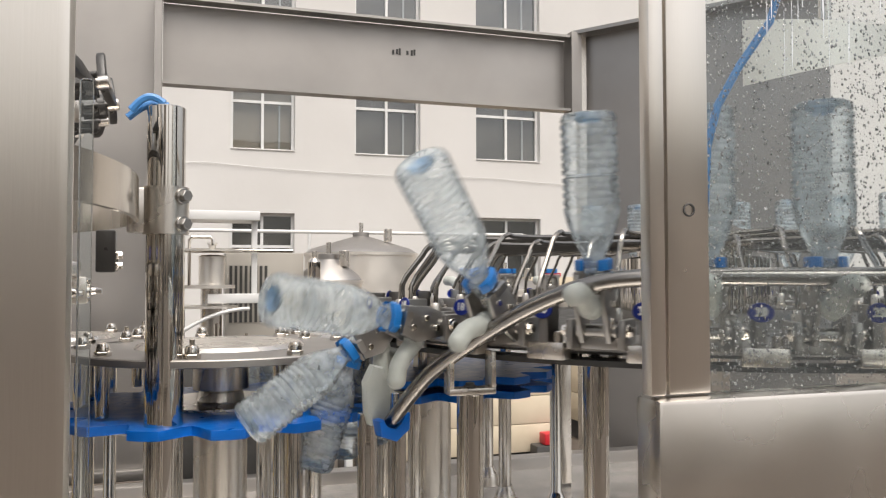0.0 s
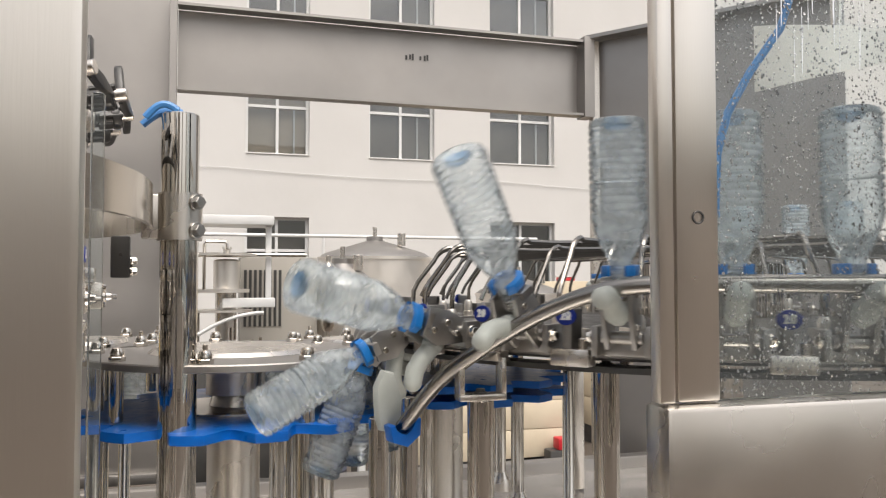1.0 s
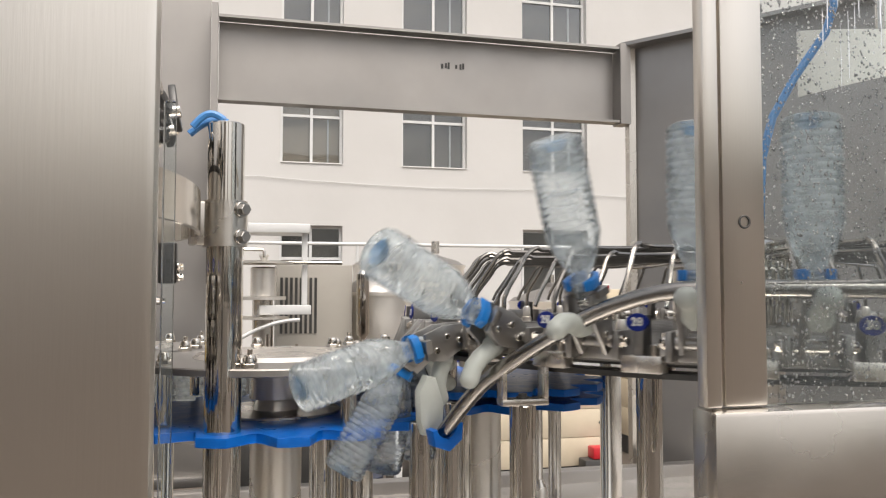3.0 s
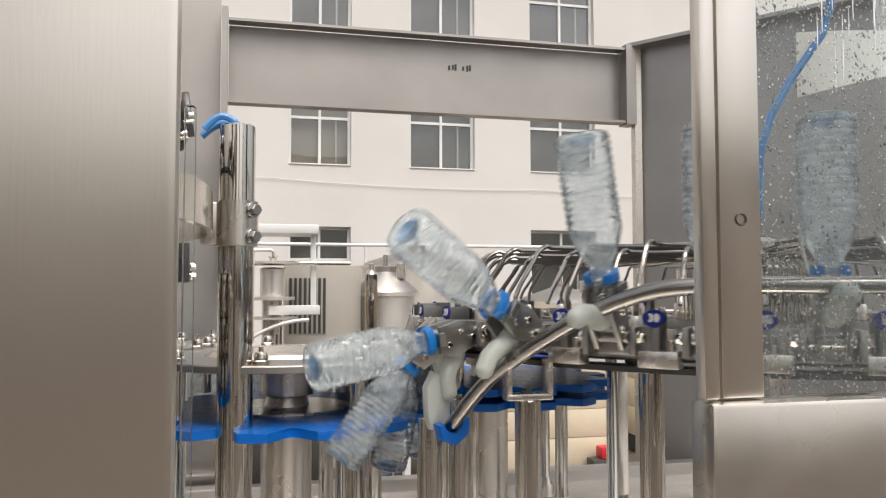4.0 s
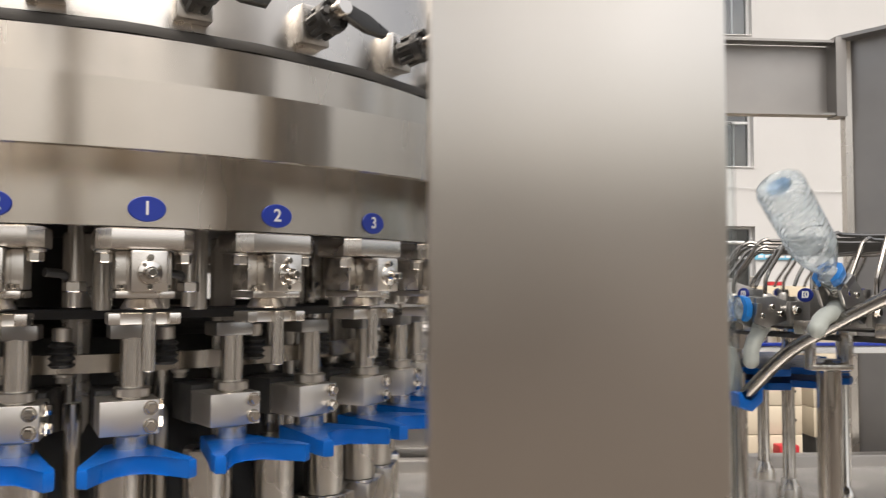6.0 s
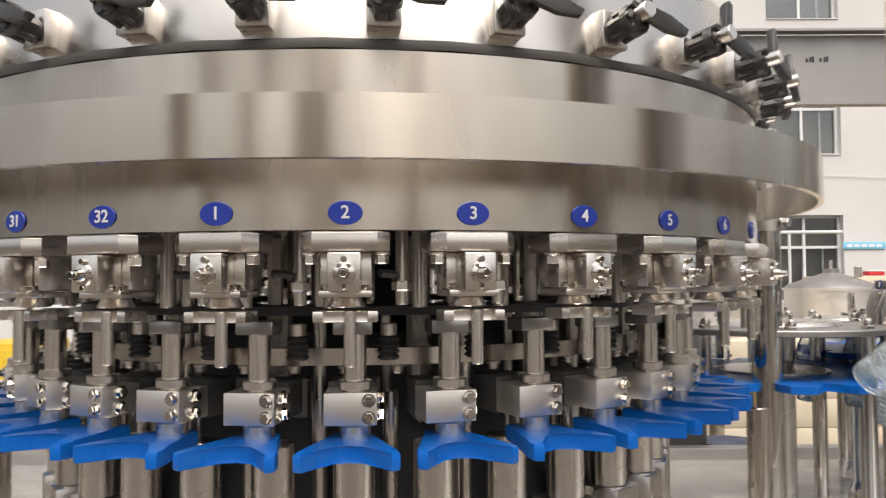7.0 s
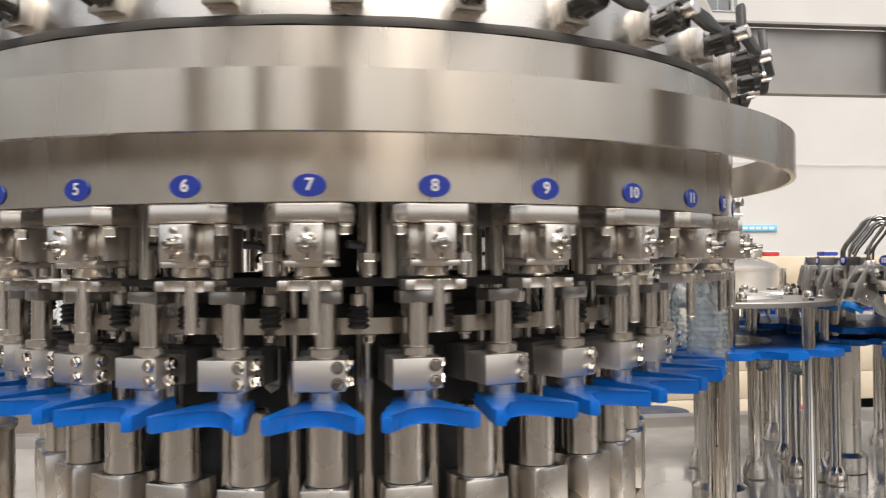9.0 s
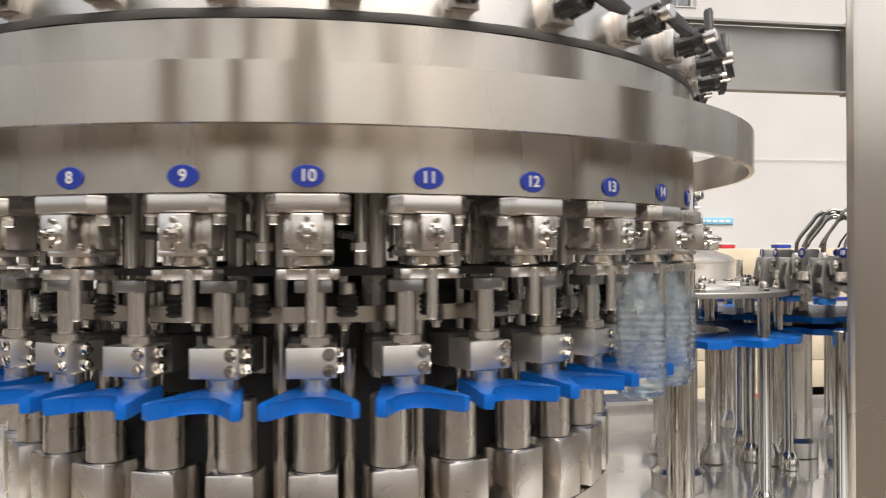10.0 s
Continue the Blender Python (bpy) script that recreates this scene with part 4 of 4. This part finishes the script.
# ---- bottles ----
def bottle_mesh():
    """An empty ribbed bottle: the neck's ring at the origin, the base at +z."""
    prof = [(0.0105, -0.019), (0.0125, -0.0195), (0.013, -0.018), (0.0125, -0.014), (0.0135, -0.012), (0.0125, -0.010), (0.0135, -0.008), (0.0125, -0.005),
            (0.0165, -0.002), (0.0165, 0.001), (0.0130, 0.003), (0.0130, 0.007), (0.0150, 0.012), (0.0190, 0.020), (0.0230, 0.029), (0.0264, 0.038), (0.0290, 0.047), (0.0308, 0.054)]
    z = 0.058
    while z < 0.152:
        deep = 0.0035 if 0.090 < z < 0.100 else 0.0017
        prof += [(0.0314, z), (0.0314, z + 0.0040), (0.0314 - deep, z + 0.0056), (0.0314 - deep, z + 0.0068)]
        z += 0.0084
    prof += [(0.0314, z), (0.0312, 0.160), (0.0290, 0.1655), (0.0240, LB), (0.0150, LB - 0.002), (0.006, LB - 0.008), (0, LB - 0.009)]
    bm = lathe(bm_new(), prof, 30)
    rnd = random.Random(2)
    for v in bm.verts:                                       # a slightly dented thin wall
        if v.co.z > 0.03:
            a = math.atan2(v.co.y, v.co.x)
            f = 1 + 0.008 * math.sin(3 * a + v.co.z * 40) + 0.004 * math.sin(7 * a - v.co.z * 90)
            v.co.x *= f
            v.co.y *= f
    return bm


LOADED = [j for j in STATIONS if j >= -19]        # the last grippers run empty


def bottles():
    first = thing("bottle", 0, 0, 0, "empty clear ribbed plastic water bottle", "bottle", "bottles")
    part("body", bottle_mesh(), PET, first, sharp=50)
    # base tinted blue, painting in the jaw's colour as refracted through the bottle
    bm = lathe(bm_new(), [(0, LB - 0.0125), (0.011, LB - 0.0115), (0.017, LB - 0.006), (0.0165, LB - 0.005), (0.010, LB - 0.010), (0, LB - 0.011)], 24)
    part("base_ring", bm, PET_BASE, first, "moulded base tinted with the blue of the jaw")
    made = [first]
    for k in range(len(LOADED) - 1):
        made.append(copy_thing(first, Matrix()))
    return made


BOTTLES = bottles()


# ---- background beyond the machine ----
def tank(x, y, r, h, z0, name="storage_tank"):
    t = thing(name, x, y, 0, "shiny stainless steel tank with a conical lid", "tank", "tanks")
    part("shell", lathe(bm_new(), [(r, z0), (r, z0 + h), (r + 0.012, z0 + h), (r + 0.012, z0 + h + 0.02), (r, z0 + h + 0.02)], 48), BLOCK, t)
    part("lid", lathe(bm_new(), [(r, z0 + h + 0.021), (r * 0.9, z0 + h + 0.05), (0.06, z0 + h + 0.14), (0.06, z0 + h + 0.17), (0, z0 + h + 0.175)], 48), SHEET, t)
    for k in range(3):
        a = 0.5 + k * math.tau / 3
        part("leg", rod(bm_new(), (r * 0.85 * math.cos(a), r * 0.85 * math.sin(a), -E), (r * 0.85 * math.cos(a), r * 0.85 * math.sin(a), z0 + 0.01), 0.03, 12), STEEL_V, t)
    part("vent_pipe", rod(bm_new(), (0, 0, z0 + h + 0.17), (0, 0, z0 + h + 0.24), 0.015, 10), STEEL_V, t)
    part("nozzle", rod(bm_new(), (r * 0.4, -r * 0.4, z0 + h + 0.10), (r * 0.4, -r * 0.4, z0 + h + 0.19), 0.03, 12), CAST, t)


tank(1.94, 4.6, 0.40, 1.1, -0.93)
tank(1.52, 3.5, 0.19, 0.9, -0.92)
tank(3.3, 5.2, 0.36, 0.9, -1.0)


def capper():
    """A second machine seen behind: a hood on a post, discs, a pot and pipe frames."""
    t = thing("capping_machine", 0.88, 2.9, 0, "bright steel machine with a white hood, discs and pipes", "machine")
    part("hood", prism(bm_new(), [(-0.14, -0.03), (0.20, -0.03), (0.20, 0.22), (-0.14, 0.22)], 0.292, 0.338, 0.006), FRAME, t)
    part("post", box(bm_new(), 0.165, 0.192, 0.02, 0.05, -0.075, 0.291, 0.003), FRAME, t)
    part("arm", box(bm_new(), -0.04, 0.205, -0.05, 0.015, -0.105, -0.060, 0.004), FRAME, t)
    part("column", rod(bm_new(), (-0.02, 0.12, -E), (-0.02, 0.12, -0.02), 0.05, 24), STEEL_V, t)
    for z, r, h in ((-0.128, 0.15, 0.010), (-0.034, 0.135, 0.016), (0.142, 0.18, 0.010)):
        part("disc", lathe(bm_new(), [(0, z + h), (r, z + h), (r, z), (0, z)], 40, pose(-0.045, 0.06, 0)), BLOCK, t)
    part("pot", lathe(bm_new(), [(0, 0.128), (0.050, 0.125), (0.062, 0.118), (0.062, -0.017), (0, -0.017)], 32, pose(-0.02, 0.02, 0)), BLOCK, t)
    part("pot_neck", lathe(bm_new(), [(0, 0.19), (0.022, 0.188), (0.024, 0.176), (0.017, 0.172), (0.017, 0.153), (0, 0.153)], 20, pose(-0.02, 0.02, 0)), BLOCK, t)
    bm = tube(bm_new(), [(-0.125, -0.04, -0.02), (-0.125, -0.04, 0.195), (-0.115, -0.04, 0.208), (-0.03, -0.04, 0.208), (-0.02, -0.04, 0.196), (-0.02, -0.04, 0.17)], 0.008)
    part("pipe_frame", bm, CHROME, t)
    bm = tube(bm_new(), [(0.15 - 0.30 * k / 10, -0.07, -0.13 - 0.10 * (k / 10) ** 2) for k in range(11)], 0.009)
    part("hose", bm, FRAME, t)
    for x, z0, z1 in ((-0.15, -0.30, -0.128), (0.0, -0.30, -0.20), (0.02, -0.26, -0.13), (0.10, -0.33, -0.26), (0.14, -0.33, -0.25)):
        part("rod", rod(bm_new(), (x, 0.0, z0), (x, 0.0, z1), 0.008, 10), CHROME, t)
    part("cross_pipe", rod(bm_new(), (-0.20, 0.0, 0.148), (0.36, 0.0, 0.148), 0.010, 12), CHROME, t)
    part("lower_tray", box(bm_new(), -0.22, 0.20, -0.02, 0.18, -0.345, -0.33, 0.004), SHEET, t)
    cab = thing("control_cabinet", 1.06, 3.3, 0, "grey cabinet with a louvred vent", "cabinet")
    part("body", box(bm_new(), -0.12, 0.29, 0, 0.25, -E, 0.15, 0.006), CREAM_GREY, cab)
    for k in range(8):
        part("louvre", box(bm_new(), -0.10 + k * 0.026, -0.086 + k * 0.026, -0.006, -0.0005, -0.22, 0.08), DARK, cab)
    g = thing("pressure_vessel", 1.40, 3.25, 0, "slim bright steel pressure vessel on a stand", "vessel")
    part("shell", lathe(bm_new(), [(0, 0.125), (0.02, 0.12), (0.036, 0.10), (0.036, -0.22), (0.02, -0.25), (0, -0.25)], 24), CHROME, g)
    part("stand", rod(bm_new(), (0, 0, -E), (0, 0, -0.25), 0.012, 10), STEEL_V, g)
    part("cap", rod(bm_new(), (0, 0, 0.125), (0, 0, 0.16), 0.014, 12), CAST, g)


capper()


def crate(x, y, z0, w, d, h):
    t = thing("packing_crate", x, y, 0, "cream plywood packing crate on dark skids", "crate", "crates")
    n = 4
    for k in range(n):
        part("board", box(bm_new(), 0, w, 0, d, z0 + k * h / n + 0.002, z0 + (k + 1) * h / n - 0.002, 0.004), CREAM, t)
    for k in range(3):
        part("skid", box(bm_new(), 0.02 + k * (w - 0.14) / 2, 0.12 + k * (w - 0.14) / 2, 0.01, d - 0.01, -E, z0 - 0.001), DARK, t)
    for k in range(n):
        for xx in (0.05, w - 0.05, w - 0.12):
            part("nail_head", bolt(bm_new(), (xx, 0.0, z0 + (k + 0.5) * h / n), (0, -1, 0), 0.008, 0.006), DARK, t)


crate(2.02, 4.1, -1.2, 1.3, 0.9, 0.78)
crate(3.9, 5.0, -1.2, 1.6, 1.0, 0.95)
crate(4.05, 6.4, -1.2, 1.6, 1.0, 1.22)


def yard_clutter():
    t = thing("red_crate", 3.08, 3.95, -E, "small red plastic block on the floor", "box")
    part("shell", box(bm_new(), 0, 0.14, 0, 0.1, 0.22, 0.30, 0.01), RED, t)
    part("support", box(bm_new(), -0.06, 0.16, 0, 0.12, 0, 0.219, 0.01), DARK, t)
    t = thing("paper_stack", 2.92, 3.72, -E, "loose stack of white paper sheets", "paper stack")
    for k in range(6):
        part("sheet", box(bm_new(), -0.09, 0.09, -0.06, 0.06, 0.02 + k * 0.03, 0.045 + k * 0.03, 0, pose(0, 0, 0, 0, 0, 5 * k - 12)), PAPER, t)
    part("plinth", box(bm_new(), -0.1, 0.1, -0.07, 0.07, 0, 0.019), DARK, t)
    t = thing("cable", 2.3, 3.6, -E, "grey cable lying on the floor", "cable")
    part("sheath", tube(bm_new(), [(0.5 * k / 12, 0.05 * math.sin(k * 0.9), 0.013) for k in range(13)], 0.012), FRAME, t)
    t = thing("conveyor_rail", 1.18, 0.93, 0, "white conveyor side rail with a navy wear strip", "rail")
    part("side_plate", box(bm_new(), 0, 1.1, 0, 0.012, -0.192, -0.172, 0.002), FRAME, t)
    part("wear_strip", box(bm_new(), 0, 1.1, -0.004, 0.016, -0.171, -0.162, 0.002), NAVY, t)
    for x in (0.05, 0.55, 1.05):
        part("bracket", box(bm_new(), x, x + 0.03, 0.002, 0.010, DZ, -0.193, 0.002), STEEL_V, t)
    t = thing("motor_box", 1.06, 1.24, -E, "dark blue motor housing on a steel frame", "motor")
    part("housing", box(bm_new(), -0.36, -0.08, 0.034, 0.25, 0.7195, 1.185, 0.02), DARK, t)
    part("cowl", lathe(bm_new(), [(0, 0), (0.085, 0), (0.10, 0.02), (0.10, 0.09), (0, 0.09)], 28, pose(0.01, 0.10, 0.722)), NAVY_DARK, t, "dark navy motor cowl")
    for x in (-0.38, 0.13):
        part("frame_leg", box(bm_new(), x, x + 0.02, 0, 0.03, 0, 0.98, 0.003), FRAME, t)
    part("frame_bar", box(bm_new(), -0.36, 0.128, 0.002, 0.028, 0.62, 0.65, 0.003), FRAME, t)
    part("shelf", box(bm_new(), -0.38, 0.15, 0.032, 0.26, 0.695, 0.719, 0.003), FRAME, t)
    t = thing("wall_pipe", 0, 6.2, 0, "long grey service pipe on thin stands", "pipe")
    part("pipe", rod(bm_new(), (-0.5, 0, 0.43), (3.9, 0, 0.43), 0.016, 10), FRAME, t)
    for x in (0.1, 1.8, 3.4):
        part("stand", rod(bm_new(), (x, 0, -E), (x, 0, 0.414), 0.014, 8), FRAME, t)
    t = thing("yellow_cabinet", -2.07, 2.4, 0, "yellow painted metal cabinet", "cabinet")
    part("body", box(bm_new(), 0, 0.3, 0, 0.4, -E, -0.28, 0.01), YELLOW, t)
    part("door", box(bm_new(), 0.02, 0.28, -0.012, -0.001, -E + 0.05, -0.31, 0.004), YELLOW, t)
    for x, mat, lab, nm in ((4.30, RED, "small red box on a crate", "red_box"), (4.95, NAVY, "small navy box on a crate", "navy_box")):
        t = thing(nm, x, 6.5, 0.021, lab, "box")
        part("shell", box(bm_new(), 0, 0.16, 0, 0.14, 0, 0.04, 0.012), mat, t)
        part("lid", box(bm_new(), -0.004, 0.164, -0.004, 0.144, 0.041, 0.052, 0.004), FRAME, t)
    t = thing("wall_banner", 5.85, 10.06, 0.41, "pale blue banner with unreadable writing on a white wall", "banner")
    part("cloth", box(bm_new(), 0, 0.6, 0, 0.015, 0, 0.10, 0.003), CYAN, t)
    for k in range(5):
        part("bar", box(bm_new(), 0.05 + k * 0.105, 0.13 + k * 0.105, -0.004, -0.001, 0.03, 0.07), LETTER, t)
    t = thing("cable_line", 0, 10.06, 0, "thin black cable along a white wall", "cable")
    part("wire", tube(bm_new(), [(x * 0.8 - 3, 0, 1.62 - 0.008 * (x % 5) * (5 - x % 5) - 0.012 * x) for x in range(16)], 0.004, 6), FRAME, t)


yard_clutter()


def bottle_slide():
    """A narrow slide that takes bottles from the star wheel away behind the filler."""
    t = thing("bottle_slide", 0, 0, 0, "narrow steel bottle slide on thin legs", "slide")
    x0, y0 = SX + SP * math.cos(radians(105)), SY + SP * math.sin(radians(105))
    for (xa, ya), (xb, yb) in (((x0, y0), (x0 - 0.573, 1.05)), ((x0 - 0.573, 1.05), (-2.8, 1.05))):
        d = Vector((xb - xa, yb - ya, 0))
        m = Matrix.Translation((xa, ya, 0)) @ pose(0, 0, 0, 0, 0, math.degrees(math.atan2(d.y, d.x)))
        part("runway", box(bm_new(), 0.0, d.length - 0.002, -0.03, 0.03, -0.298, -0.290, 0, m), STEEL, t)
        part("leg", rod(bm_new(), (xb + 0.03, yb - 0.01, DZ if xb > -1.6 else -E), (xb + 0.03, yb - 0.01, -0.298), 0.012, 12), CHROME, t)


bottle_slide()

# ---- movement ----
def rinser_pose(alpha):
    return pose(RX, RY, E) @ pose(0, 0, 0, 0, 0, -math.degrees(alpha)) @ pose(0, -RP, ZP) @ pose(0, 0, 0, flip_angle(alpha)) @ pose(0, 0, HN)


def upright(x, y, z, rz):
    return pose(x, y, E + z, 180, 0, rz)


EXIT = radians(101.9)                       # where the rinser meets the star
S_IN, S_OUT, S_BACK = radians(-11.9), radians(202.4), radians(105)
A_IN = math.atan2(SX, -SY)                  # where the star meets the filler
FIRST = 14                                  # first filler station that gets a bottle


def bottle_pose(j, t, start, station):
    """Where bottle j is at t: on the rinser, then on the star, then on the filler or away behind it."""
    al = station_alpha(j, t)
    if t < start:
        return rinser_pose(al)
    a = S_IN + SSPIN * (t - start)
    end = S_OUT if station is not None else S_BACK
    ease = min(1.0, (t - start) / 0.5)
    if a < end:
        x, y, z = SX + SP * math.cos(a), SY + SP * math.sin(a), ZP - HN + (0.091 * max(0.0, 1 - (S_OUT - a) / 0.6) if station is not None else 0.0)
        m = upright(x, y, z, math.degrees(a))
        if ease < 1:
            x0, y0, z0 = rinser_pose(al).translation
            m.translation = Vector((x0, y0, z0)).lerp(Vector((x, y, E + z)), ease)
        return m
    if station is not None:
        f = A0 + station * STEP + SPIN * t
        return upright(0.572 * math.sin(f), -0.572 * math.cos(f), -0.030, math.degrees(f))
    run = 0.319 * (t - start - (S_BACK - S_IN) / SSPIN)
    x, y = SX + SP * math.cos(S_BACK) - run * 0.8, min(1.05, SY + SP * math.sin(S_BACK) + run * 0.6)
    return upright(x, y, ZP - HN, math.degrees(S_BACK))


def motions():
    secs = [k * 0.25 for k in range(41)]
    walk(filling_carousel, [(t, pose(0, 0, E, 0, 0, math.degrees(SPIN * t))) for t in secs])
    walk(bottle_rinser, [(t, pose(RX, RY, E, 0, 0, -math.degrees(RSPIN * t))) for t in secs])
    for ob, x, y, w in ((star_a, SX, SY, SSPIN), (star_b, 1.24, 0.56, -1.2)):
        walk(ob, [(t, pose(x, y, E, 0, 0, math.degrees(w * t))) for t in secs])
    fine = [k * 0.1 for k in range(101)]
    for j, grip in zip(STATIONS, GRIPPERS):
        turn = pose(0, 0, 0, 0, 0, -math.degrees(RA0 + j * STEP)) @ pose(0, -RP, ZP)
        busy = lambda t: 0.6 < station_alpha(j, t) < 1.75
        rows = [(t, turn @ pose(0, 0, 0, flip_angle(station_alpha(j, t)))) for t in fine if busy(t) or t in (0.0, 10.0)]
        walk(grip, rows)
    for j, bottle in zip(LOADED, BOTTLES):
        busy = lambda t: 0.6 < station_alpha(j, t) < 1.75
        start = (EXIT - RA0 - j * STEP) / RSPIN
        # the filler station that comes by when this bottle leaves the star
        leave = start + (S_OUT - S_IN) / SSPIN
        station = round((A_IN - A0 - SPIN * leave) / STEP)
        walk(bottle, [(t, bottle_pose(j, t, start, station if station >= FIRST else None)) for t in fine if busy(t) or start - 0.2 < t < start + 4.5 or round(t * 10) % 3 == 0 or t == 10.0])


motions()
